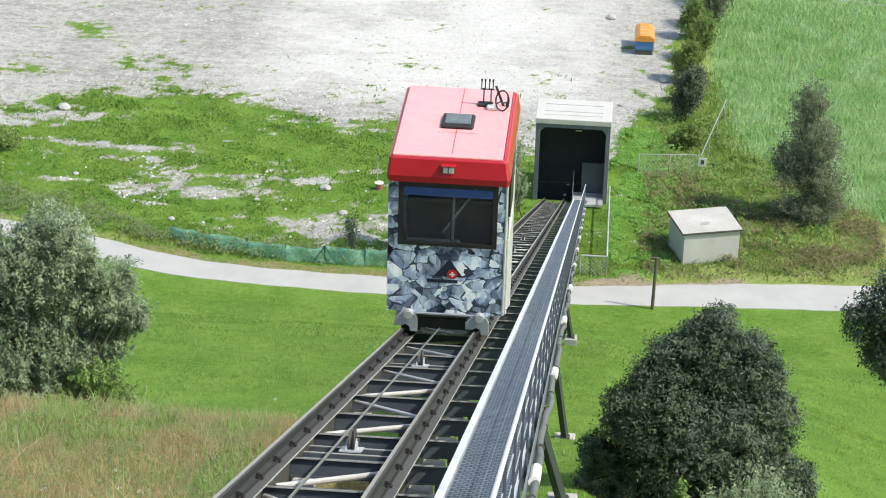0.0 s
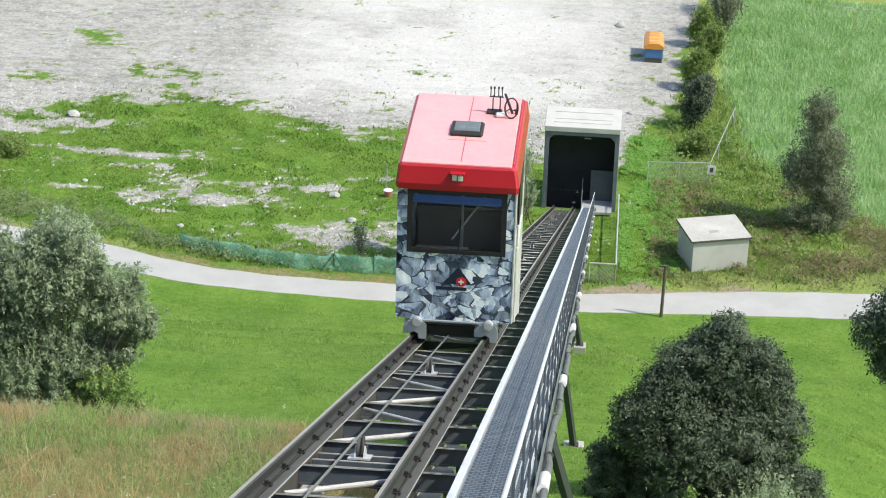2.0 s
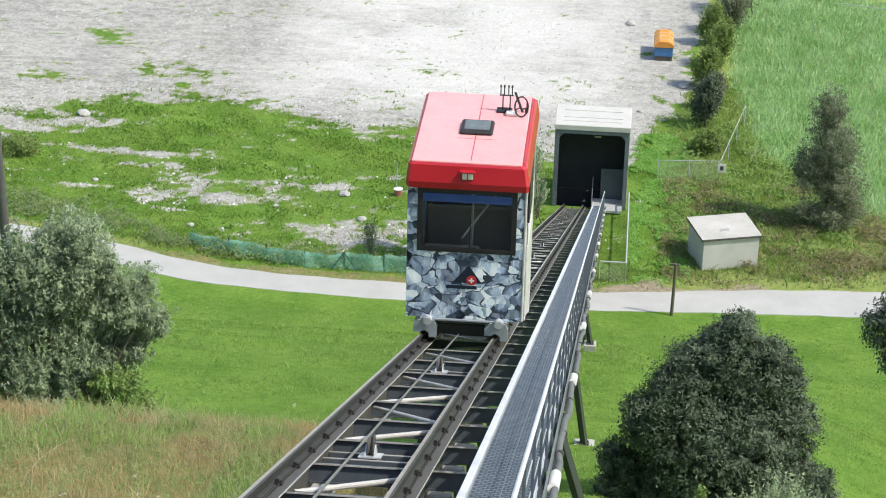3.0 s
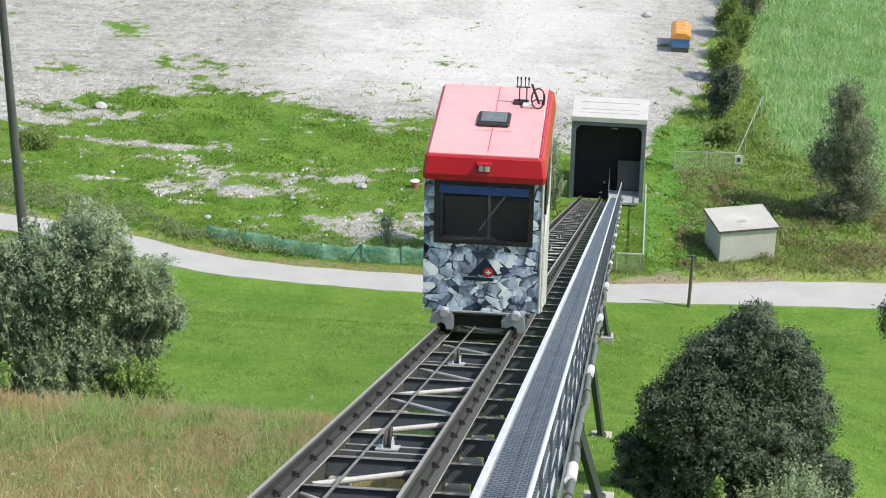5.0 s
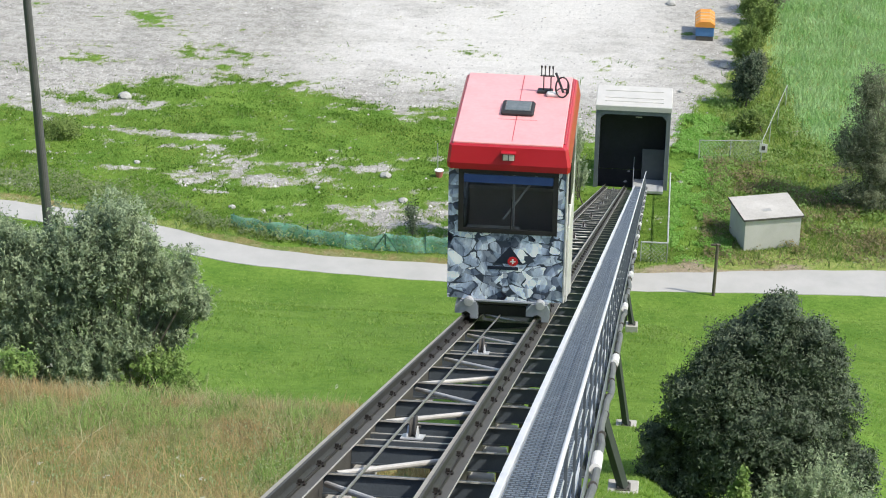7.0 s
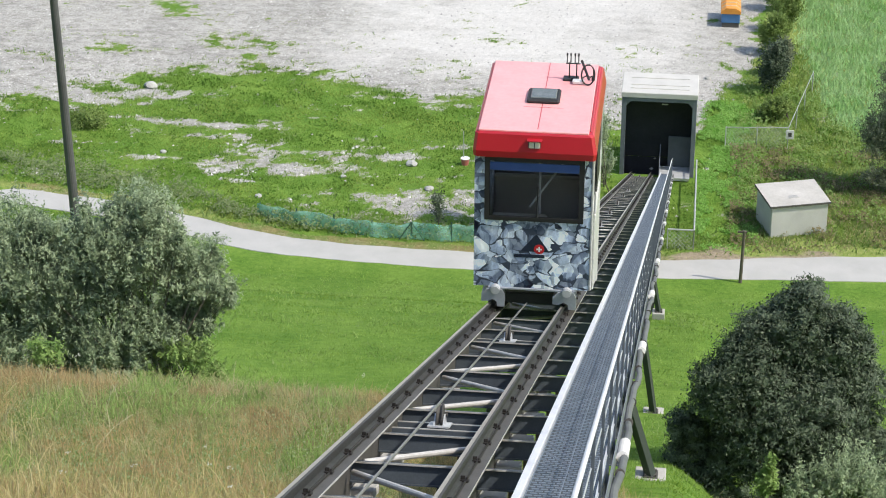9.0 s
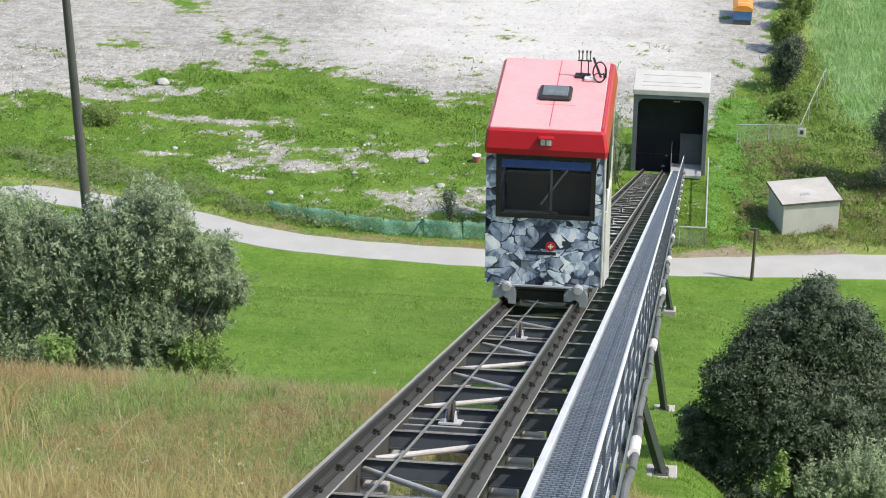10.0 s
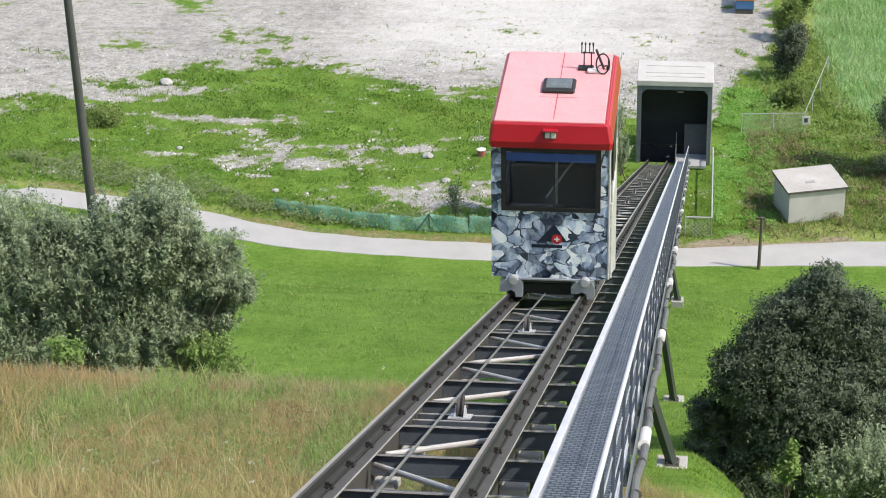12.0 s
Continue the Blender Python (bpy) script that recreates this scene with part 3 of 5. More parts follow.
# ---- funicular car ----
def rock_wrap():
    """Printed picture of broken rocks: large angular blocks with crisp facets and dark gaps."""
    m, tree, b = material("rock_print", 0.30)
    link = tree.links.new
    c = tree.nodes.new("ShaderNodeTexCoord")

    def moved(shift, turn, stretch, wobble):
        n = add(tree, "ShaderNodeTexNoise", Scale=2.2, Detail=0.5, Roughness=0.5)
        link(c.outputs["Object"], n.inputs["Vector"])
        v = tree.nodes.new("ShaderNodeVectorMath")
        v.operation = "MULTIPLY_ADD"
        link(n.outputs["Color"], v.inputs[0])
        v.inputs[1].default_value = (wobble, wobble, wobble)
        link(c.outputs["Object"], v.inputs[2])
        mp = add(tree, "ShaderNodeMapping")
        mp.inputs["Location"].default_value, mp.inputs["Rotation"].default_value, mp.inputs["Scale"].default_value = shift, turn, stretch
        link(v.outputs[0], mp.inputs["Vector"])
        return mp.outputs[0]

    def cells(vec, scale, feature="F1", metric="EUCLIDEAN"):
        v = add(tree, "ShaderNodeTexVoronoi", Scale=scale)
        v.feature, v.distance = feature, metric
        link(vec, v.inputs["Vector"])
        return v

    def facets(vec, v, k, turn):
        away = tree.nodes.new("ShaderNodeVectorMath")
        away.operation = "SUBTRACT"
        link(vec, away.inputs[0])
        link(v.outputs["Position"], away.inputs[1])
        way = tree.nodes.new("ShaderNodeVectorMath")
        way.operation = "MULTIPLY_ADD"
        link(v.outputs["Color"], way.inputs[0])
        way.inputs[1].default_value, way.inputs[2].default_value = (k, k, k), turn
        dot = tree.nodes.new("ShaderNodeVectorMath")
        dot.operation = "DOT_PRODUCT"
        link(away.outputs[0], dot.inputs[0])
        link(way.outputs[0], dot.inputs[1])
        m_ = add(tree, "ShaderNodeMath")
        m_.operation = "ADD"
        link(dot.outputs["Value"], m_.inputs[0])
        m_.inputs[1].default_value = 0.5
        return m_.outputs[0]

    vec = moved((0.3, 0.1, 0.7), (0.2, 0.45, 0.3), (0.8, 0.9, 1.15), 0.28)
    rock, second = cells(vec, 3.7, metric="MANHATTAN"), cells(vec, 3.7, "F2", "MANHATTAN")
    tone = ramp(tree, rock.outputs["Color"], [(0.22, (0.09, 0.11, 0.16)), (0.30, (0.44, 0.51, 0.62)), (0.5, (0.70, 0.77, 0.88)), (0.72, (0.92, 0.96, 1.0))])
    face = ramp(tree, facets(vec, rock, 4.6, (-2.2, -2.0, -2.4)), [(0.30, (0.16, 0.20, 0.28)), (0.34, (0.50, 0.57, 0.68)), (0.50, (0.70, 0.78, 0.90)), (0.53, (1.08, 1.08, 1.06))])
    col = blend(tree, 0.9, tone, face, "MULTIPLY")
    vec2 = moved((1.9, 0.6, 0.2), (0.9, -0.5, 0.8), (1.3, 1.0, 0.75), 0.14)
    chip = cells(vec2, 6.0, metric="MANHATTAN")
    small = ramp(tree, facets(vec2, chip, 7.0, (-3.4, -3.2, -3.0)), [(0.24, (0.34, 0.39, 0.48)), (0.28, (0.74, 0.80, 0.88)), (0.60, (0.92, 0.95, 0.99)), (0.63, (1.2, 1.2, 1.18))])
    col = blend(tree, 0.85, col, small, "MULTIPLY")
    streak = add(tree, "ShaderNodeTexNoise", Scale=11.0, Detail=7.0, Roughness=0.75)
    link(vec2, streak.inputs["Vector"])
    col = blend(tree, 0.5, col, ramp(tree, streak.outputs["Fac"], [(0.36, (0.45, 0.48, 0.53)), (0.56, (1.1, 1.1, 1.1))]), "MULTIPLY")
    # the gaps open and close along their length
    width = add(tree, "ShaderNodeTexNoise", Scale=3.4, Detail=2.0)
    link(c.outputs["Object"], width.inputs["Vector"])
    edge = add(tree, "ShaderNodeMath")
    edge.operation = "SUBTRACT"
    link(second.outputs["Distance"], edge.inputs[0])
    link(rock.outputs["Distance"], edge.inputs[1])
    open_ = add(tree, "ShaderNodeMath")
    open_.operation = "MULTIPLY_ADD"
    link(width.outputs["Fac"], open_.inputs[0])
    open_.inputs[1].default_value = -0.9
    link(edge.outputs[0], open_.inputs[2])
    shift = add(tree, "ShaderNodeMath")
    shift.operation = "ADD"
    link(open_.outputs[0], shift.inputs[0])
    shift.inputs[1].default_value = 0.455
    dark = ramp(tree, shift.outputs[0], [(0.05, (0.0, 0.0, 0.0)), (0.09, (1.0, 1.0, 1.0))])
    crisp = tree.nodes.new("ShaderNodeBrightContrast")
    crisp.inputs["Bright"].default_value, crisp.inputs["Contrast"].default_value = 0.07, 0.22
    link(col, crisp.inputs["Color"])
    calm = tree.nodes.new("ShaderNodeHueSaturation")
    calm.inputs["Saturation"].default_value = 0.82
    link(crisp.outputs[0], calm.inputs["Color"])
    col = blend(tree, dark, (0.045, 0.060, 0.095), calm.outputs[0])
    link(col, b.inputs["Base Color"])
    return m


wrap = rock_wrap()
red_paint, _t, _b = material("red_lacquer", 0.38)
_n = noisy(_t, position(_t), 2.0, 4)
_t.links.new(ramp(_t, _n, [(0.3, (0.44, 0.008, 0.020)), (0.7, (0.50, 0.012, 0.026))]), _b.inputs["Base Color"])
_b.inputs["Coat Weight"].default_value, _b.inputs["Coat Roughness"].default_value = 0.5, 0.3
_b.inputs["Coat IOR"].default_value = 1.5
black_rubber = surface("black_rubber", (0.012, 0.012, 0.013), (0.03, 0.03, 0.032), 4, 0.55)
cabin_dark = surface("dark_cabin_lining", (0.22, 0.22, 0.215), (0.32, 0.315, 0.305), 2, 0.7)
cabin_seat = surface("grey_brown_bench", (0.26, 0.24, 0.22), (0.36, 0.335, 0.31), 3, 0.7)
blue_strip = surface("blue_sun_strip", (0.03, 0.07, 0.22), (0.045, 0.10, 0.30), 4, 0.35)
cast_grey = surface("grey_cast_bogie", (0.30, 0.33, 0.38), (0.44, 0.47, 0.52), 5, 0.5, 0.2, fine=50)
# rock print made paler: sunlight on the right side is in this colour
side_sunlit = surface("sunlit_rock_print_side", (0.42, 0.43, 0.42), (0.72, 0.72, 0.70), 7.0, 0.35, fine=16)
logo_red = surface("logo_red", (0.55, 0.02, 0.03), (0.62, 0.03, 0.04), 9, 0.35)
logo_white = surface("logo_white", (0.75, 0.75, 0.75), (0.82, 0.82, 0.82), 9, 0.35)
logo_blue = surface("logo_navy", (0.012, 0.018, 0.04), (0.02, 0.03, 0.06), 9, 0.3)
lens_mat = surface("headlight_lens", (0.7, 0.66, 0.55), (0.85, 0.82, 0.72), 30, 0.15)
glass_mat, _t, _b = material("tinted_glass", 0.03)
_b.inputs["Base Color"].default_value = (0.72, 0.74, 0.73, 1)
_b.inputs["Transmission Weight"].default_value = 1.0
_b.inputs["IOR"].default_value = 1.1

car = thing("funicular_car", "red-roofed funicular car wrapped in a rock print", "cable car", (0.095, CAR_Y, rail_z(CAR_Y) + 0.31))
# local frame: x across, y towards the valley, z up; the front is at y = 0
HW, LEN, TOP = 0.955, 3.1, 2.36
DROP = SLOPE * LEN


def wall_with_opening(bm, x0, x1, z0, z1, ox0, ox1, oz0, oz1, y0, y1):
    box(bm, (x0, y0, z0), (x1, y1, oz0))
    box(bm, (x0, y0, oz1), (x1, y1, z1))
    box(bm, (x0, y0, oz0), (ox0, y1, oz1))
    box(bm, (ox1, y0, oz0), (x1, y1, oz1))
    return bm


body = part("front_panel", box(bmesh.new(), (-HW, 0, 0.02), (HW - 0.03, 0.06, 1.24)), wrap, car, "front panel printed with grey-blue rocks")
for xa, xb in ((-HW, -0.75), (0.77, HW - 0.03)):
    part("pillar", box(bmesh.new(), (xa, 0, 1.242), (xb, 0.06, TOP)), wrap, car)
part("rear_wall", wall_with_opening(bmesh.new(), -HW, HW, -DROP, TOP, -0.7, 0.7, 1.2, TOP - 0.2, LEN - 0.06, LEN), wrap, car)
# left wall in the plain wrap, right wall in its sunlit colour
for sx, mat in ((-HW, wrap), (HW - 0.06, side_sunlit)):
    bm = prism(bmesh.new(), [(0.062, 0.02), (LEN - 0.062, -DROP + 0.03), (LEN - 0.062, 1.3), (0.062, 1.3)], "x", sx, sx + 0.06)
    prism(bm, [(0.062, 2.1), (LEN - 0.062, 2.1), (LEN - 0.062, TOP), (0.062, TOP)], "x", sx, sx + 0.06)
    for y in (0.062, 1.0, 1.95, LEN - 0.2):
        box(bm, (sx, y, 1.3), (sx + 0.06, y + 0.13, 2.1))
    side = part("side_wall", bm, mat, car)
    part("side_window", box(bmesh.new(), (sx + 0.02, 0.1, 1.28), (sx + 0.03, LEN - 0.1, 2.12)), glass_mat, car)
part("corner_trim", box(bmesh.new(), (HW - 0.028, -0.012, 0.02), (HW + 0.012, 0.06, TOP), 0.012), side_sunlit, car)
# door leaf guide and mirror on the open side
part("door_rail", box(bmesh.new(), (HW + 0.002, 0.25, -0.08), (HW + 0.04, 1.6, 1.28), 0.012), side_sunlit, car)
part("mirror", tube(bmesh.new(), (HW + 0.03, 0.3, 1.2), (HW + 0.03, 0.3, 1.66), 0.018, 10), white_sleeve, car, "white grab bar")
part("dark_door_gap", box(bmesh.new(), (HW + 0.001, 0.85, 1.35), (HW + 0.02, 1.9, 2.15), 0.004), black_rubber, car)
# windscreen
bm = wall_with_opening(bmesh.new(), -0.79, 0.81, 1.23, TOP - 0.005, -0.71, 0.73, 1.30, TOP - 0.09, -0.03, 0.01)
screen = part("windscreen_frame", bm, black_rubber, car, "black rubber windscreen frame")
part("pane", box(bmesh.new(), (-0.74, -0.012, 1.27), (0.76, -0.004, TOP - 0.07)), glass_mat, screen, "tinted windscreen")
part("sun_strip", box(bmesh.new(), (-0.705, -0.022, TOP - 0.25), (0.725, -0.016, TOP - 0.11)), blue_strip, screen, "blue strip across the windscreen top")
bm = tube(bmesh.new(), (0.06, -0.03, 1.30), (0.07, -0.03, 1.86), 0.012, 6)
part("wiper", bm, black_rubber, screen)
# cabin inside
part("floor", prism(bmesh.new(), [(0.08, 0.12), (LEN - 0.08, 0.12), (LEN - 0.08, 0.05), (0.08, 0.05)], "x", -HW + 0.07, HW - 0.07), cabin_dark, car)
part("lining", box(bmesh.new(), (-HW + 0.065, LEN - 0.1, 0.13), (HW - 0.065, LEN - 0.066, 1.2)), cabin_dark, car)
part("ceiling_lining", box(bmesh.new(), (-HW + 0.07, 0.08, TOP - 0.06), (HW - 0.07, LEN - 0.08, TOP - 0.02)), cabin_dark, car)
part("bench", box(box(bmesh.new(), (-0.75, 0.9, 0.55), (0.75, 1.35, 0.66), 0.03), (-0.75, 1.35, 0.62), (0.75, 1.45, 1.42), 0.03), cabin_seat, car, "grey-brown passenger bench")
part("bench_base", box(bmesh.new(), (-0.7, 0.95, 0.12), (0.7, 1.3, 0.55)), cabin_dark, car)
part("grab_pole", tube(bmesh.new(), (0.05, 0.75, 0.12), (0.05, 0.75, TOP - 0.05), 0.02, 8), galvanised, car)
part("grab_pole", tube(bmesh.new(), (-0.1, 0.6, 1.2), (0.45, 0.7, 2.0), 0.018, 8), galvanised, car)
part("console", box(bmesh.new(), (-0.7, 0.08, 0.9), (0.2, 0.45, 1.16), 0.03), cabin_dark, car)


def red_roof():
    """A shallow moulded cap with sloping front and sides."""
    bm = bmesh.new()
    def ring(x0, x1, y0, y1, z, c):
        return [bm.verts.new(p) for p in ((x0 + c, y0, z), (x1 - c, y0, z), (x1, y0 + c, z), (x1, y1 - c, z), (x1 - c, y1, z), (x0 + c, y1, z), (x0, y1 - c, z), (x0, y0 + c, z))]
    rings = [ring(-HW - 0.02, HW + 0.03, -0.06, LEN + 0.04, TOP - 0.01, 0.05), ring(-HW - 0.03, HW + 0.04, -0.075, LEN + 0.05, TOP + 0.10, 0.05), ring(-HW + 0.0, HW - 0.01, -0.01, LEN, TOP + 0.37, 0.05),
             ring(-HW + 0.03, HW - 0.04, 0.02, LEN - 0.03, TOP + 0.40, 0.06), ring(-HW + 0.5, HW - 0.5, 0.5, LEN - 0.5, TOP + 0.425, 0.1)]
    for a, b in zip(rings, rings[1:]):
        for i in range(8):
            bm.faces.new((a[i], a[(i + 1) % 8], b[(i + 1) % 8], b[i]))
    bm.faces.new(rings[-1])
    bm.faces.new(rings[0][::-1])
    bmesh.ops.recalc_face_normals(bm, faces=bm.faces[:])
    return bm


roof = part("roof", red_roof(), red_paint, car, "glossy red moulded roof cap")
# glare on the roof top, put into a paler pink colour
paled = surface("glare_paled_red", (0.80, 0.34, 0.35), (0.88, 0.45, 0.455), 1.5, 0.4, fine=12, bump=0.1)
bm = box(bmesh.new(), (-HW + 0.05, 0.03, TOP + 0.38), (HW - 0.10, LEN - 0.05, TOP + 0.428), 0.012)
part("roof_skin", bm, paled, roof, "red roof skin with bright glare in its colour")
part("seam", box(bmesh.new(), (0.03, 0.12, TOP + 0.41), (0.042, LEN - 0.08, TOP + 0.430)), red_paint, roof)
part("seam", box(bmesh.new(), (-0.26, 1.03, TOP + 0.41), (0.38, 1.040, TOP + 0.430)), red_paint, roof)
part("gutter", box(bmesh.new(), (HW - 0.09, 0.15, TOP + 0.36), (HW - 0.06, LEN - 0.15, TOP + 0.42), 0.01), red_paint, roof)
bm = box(bmesh.new(), (-0.23, 1.18, TOP + 0.42), (0.31, 1.72, TOP + 0.50), 0.03)
hatch = part("roof_hatch", bm, black_rubber, car, "black roof hatch with a smoked pane")
part("pane", box(bmesh.new(), (-0.17, 1.25, TOP + 0.49), (0.25, 1.65, TOP + 0.515), 0.01), surface("smoked_pane", (0.10, 0.12, 0.12), (0.20, 0.22, 0.22), 6, 0.12), hatch)
bm = box(bmesh.new(), (-0.10, -0.08, TOP + 0.17), (0.10, -0.02, TOP + 0.30), 0.012)
lamp = part("headlight", bm, steel_dark, car, "small twin headlight in the roof front")
part("visor", box(bmesh.new(), (-0.12, -0.12, TOP + 0.30), (0.12, -0.01, TOP + 0.32), 0.005), red_paint, lamp)
part("lens", box(bmesh.new(), (-0.085, -0.092, TOP + 0.18), (0.085, -0.078, TOP + 0.285), 0.008), lens_mat, lamp, "pale rectangular headlight lens")
part("divider", box(bmesh.new(), (-0.008, -0.096, TOP + 0.18), (0.008, -0.0925, TOP + 0.285)), steel_dark, lamp)


def antenna():
    """Comb aerial on twin posts with slack leads."""
    base = part("aerial", box(bmesh.new(), (0.30, 2.22, TOP + 0.42), (0.56, 2.40, TOP + 0.47), 0.015), black_rubber, car, "black comb aerial with slack cables")
    bm = bmesh.new()
    for x in (0.40, 0.52):
        tube(bm, (x, 2.3, TOP + 0.46), (x, 2.3, TOP + 0.74), 0.012, 6)
    tube(bm, (0.34, 2.3, TOP + 0.72), (0.58, 2.3, TOP + 0.72), 0.012, 6)
    for x in (0.36, 0.42, 0.49, 0.55):
        tube(bm, (x, 2.3, TOP + 0.72), (x, 2.3, TOP + 0.86), 0.010, 6)
        tube(bm, (x, 2.3, TOP + 0.86), (x, 2.3, TOP + 0.90), 0.017, 6)
    part("comb", bm, black_rubber, base)
    bm = bmesh.new()
    pts = [(0.72 + 0.11 * math.cos(a), 2.12 + 0.05 * math.sin(a), TOP + 0.60 + 0.16 * math.sin(a)) for a in np.linspace(0, 2 * math.pi, 17)]
    for a, b in zip(pts, pts[1:]):
        tube(bm, a, b, 0.014, 6)
    pts = [(0.42 + 0.36 * t, 2.28 - 0.1 * math.sin(t * 5), TOP + 0.45 + 0.05 * abs(math.sin(t * 7))) for t in np.linspace(0, 1, 14)]
    for a, b in zip(pts, pts[1:]):
        tube(bm, a, b, 0.012, 6)
    tube(bm, (0.60, 2.35, TOP + 0.76), (0.74, 2.1, TOP + 0.52), 0.022, 8)
    part("lead", bm, black_rubber, base, "looped black cable")
    part("lead_box", box(bmesh.new(), (0.46, 2.08, TOP + 0.43), (0.66, 2.20, TOP + 0.50), 0.02), white_sleeve, base, "small pale junction box")
    part("whip", tube(tube(bmesh.new(), (0.80, 2.3, TOP + 0.4), (0.80, 2.3, TOP + 0.62), 0.008, 6), (0.80, 2.3, TOP + 0.42), (0.80, 2.3, TOP + 0.50), 0.028, 8), black_rubber, base)


antenna()
# buffer beam, bogie castings and buffers
part("buffer_beam", box(bmesh.new(), (-0.72, -0.02, -0.025), (0.72, 0.10, 0.015), 0.008), cast_grey, car)
for sx in (-0.62, 0.55):
    bm = bmesh.new()
    prism(bm, [(sx - 0.20, -0.24), (sx - 0.20, -0.12), (sx - 0.12, -0.02), (sx + 0.14, -0.02), (sx + 0.18, -0.12), (sx + 0.18, -0.33), (sx + 0.06, -0.33), (sx + 0.05, -0.24), (sx - 0.02, -0.20), (sx - 0.09, -0.24)], "y", -0.04, 0.22)
    cast = part("wheel_guard", bm, cast_grey, car, "grey cast wheel guard over the rail")
    bm = tube(bmesh.new(), (sx + 0.03, -0.10, 0.0), (sx + 0.03, -0.02, 0.0), 0.078, 20)
    tube(bm, (sx + 0.03, -0.12, 0.0), (sx + 0.03, -0.10, 0.0), 0.066, 20)
    part("buffer", bm, galvanised, cast, "round steel buffer")
for wy in (0.45, 2.65):
    for sx in (-0.69, 0.51):
        zc = -0.33 - SLOPE * wy + 0.235
        part("wheel", tube(bmesh.new(), (sx - 0.045, wy, zc), (sx + 0.045, wy, zc), 0.21, 20), steel_dark, car)
bm = prism(bmesh.new(), [(0.1, -0.12), (LEN - 0.1, -0.12 - DROP), (LEN - 0.1, 0.04), (0.1, 0.04)], "x", -0.5, 0.5)
part("underframe", bm, steel_dark, car)
# black block for the bogie and for the shade beneath the car
bm = prism(bmesh.new(), [(0.16, -0.28 - SLOPE * 0.16), (LEN - 0.2, -0.28 - SLOPE * (LEN - 0.2)), (LEN - 0.2, -0.14 - DROP), (0.16, -0.10 - SLOPE * 0.16)], "x", -0.50, 0.42)
part("bogie", bm, black_rubber, car, "black bogie block that also fills in the shade under the car")
# badge: dark peak, red disc, pale cross and a bar for the name
badge = part("badge", prism(bmesh.new(), [(-0.20, 0.68), (0.28, 0.68), (0.06, 1.00)], "y", -0.004, 0.0), logo_blue, car, "navy peak badge with a red disc")
part("disc", tube(bmesh.new(), (0.11, -0.010, 0.73), (0.11, -0.006, 0.73), 0.085, 24), logo_red, badge, "red disc")
part("cross", box(box(bmesh.new(), (0.065, -0.014, 0.717), (0.155, -0.0105, 0.743)), (0.097, -0.0145, 0.685), (0.123, -0.0108, 0.775)), logo_white, badge)
part("name_bar", box(bmesh.new(), (-0.30, -0.006, 0.57), (0.20, -0.002, 0.63)), logo_blue, badge)

# ---- lower station portal ----
panel_white = surface("pale_roof_panel", (0.50, 0.49, 0.47), (0.60, 0.59, 0.565), 1.2, 0.6, fine=12)
wall_grey = surface("grey_station_wall", (0.30, 0.32, 0.34), (0.42, 0.44, 0.46), 0.8, 0.8, fine=14)
# near-black concrete colour carries the shade of the portal's inside
shaft_shade = surface("shaft_shade_concrete", (0.045, 0.048, 0.055), (0.075, 0.08, 0.09), 0.7, 0.85, fine=10)
frame_grey = surface("blue_grey_frame", (0.13, 0.15, 0.18), (0.20, 0.225, 0.26), 2.0, 0.5, 0.2)
station = thing("lower_station", "boxy pale-roofed lower station with a dark open portal", "station", (0, 135.5, 0))
X0, X1, Y1, ZT = -1.33, 3.27, 3.15, 5.18
part("wall", box(bmesh.new(), (X0, 0, -2.2), (X0 + 0.22, Y1, ZT), 0.01), wall_grey, station)
part("wall", box(bmesh.new(), (X1 - 0.2, 0, -2.2), (X1, Y1, ZT), 0.01), wall_grey, station)
# back wall, linings and floor hold that painted shade inside the grey walls
part("back_wall", box(bmesh.new(), (X0 + 0.222, Y1 - 0.2, -2.4), (X1 - 0.202, Y1, ZT - 0.01)), shaft_shade, station)
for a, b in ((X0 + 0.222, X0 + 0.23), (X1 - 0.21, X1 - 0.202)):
    part("lining", box(bmesh.new(), (a, 0.12, -2.2), (b, Y1 - 0.21, ZT - 0.02)), shaft_shade, station)
part("shaft_floor", prism(bmesh.new(), [(-0.3, -0.75), (Y1 - 0.21, -2.15), (Y1 - 0.21, -2.4), (-0.3, -1.0)], "x", X0 + 0.23, X1 - 0.21), shaft_shade, station)
part("ceiling_lining", box(bmesh.new(), (X0 + 0.24, 0.14, ZT - 0.12), (X1 - 0.22, Y1 - 0.21, ZT - 0.02)), shaft_shade, station)
bm = box(bmesh.new(), (X0 - 0.04, -0.14, ZT + 0.01), (X1 + 0.04, Y1 + 0.1, ZT + 0.36), 0.03)
sroof = part("roof", bm, panel_white, station, "pale ribbed flat roof")
for y in (0.55, 1.15, 2.3):
    part("roof_rib", box(bmesh.new(), (X0 + 0.5, y, ZT + 0.355), (X1 - 0.5, y + 0.06, ZT + 0.40), 0.01), panel_white, sroof)
for x in (X0 + 0.01, X1 - 0.27):
    part("portal_jamb", box(bmesh.new(), (x, -0.07, -0.6), (x + 0.26, 0.10, ZT - 0.25), 0.01), frame_grey, station, "blue-grey steel portal jamb")
part("lintel", box(bmesh.new(), (X0 + 0.01, -0.08, ZT - 0.245), (X1 - 0.01, 0.10, ZT - 0.005), 0.01), frame_grey, station)
for sx, x in ((1, X0 + 0.27), (-1, X1 - 0.27)):
    part("corner_gusset", prism(bmesh.new(), [(x, ZT - 0.25), (x + sx * 0.28, ZT - 0.25), (x, ZT - 0.55)], "y", -0.06, 0.05), frame_grey, station)
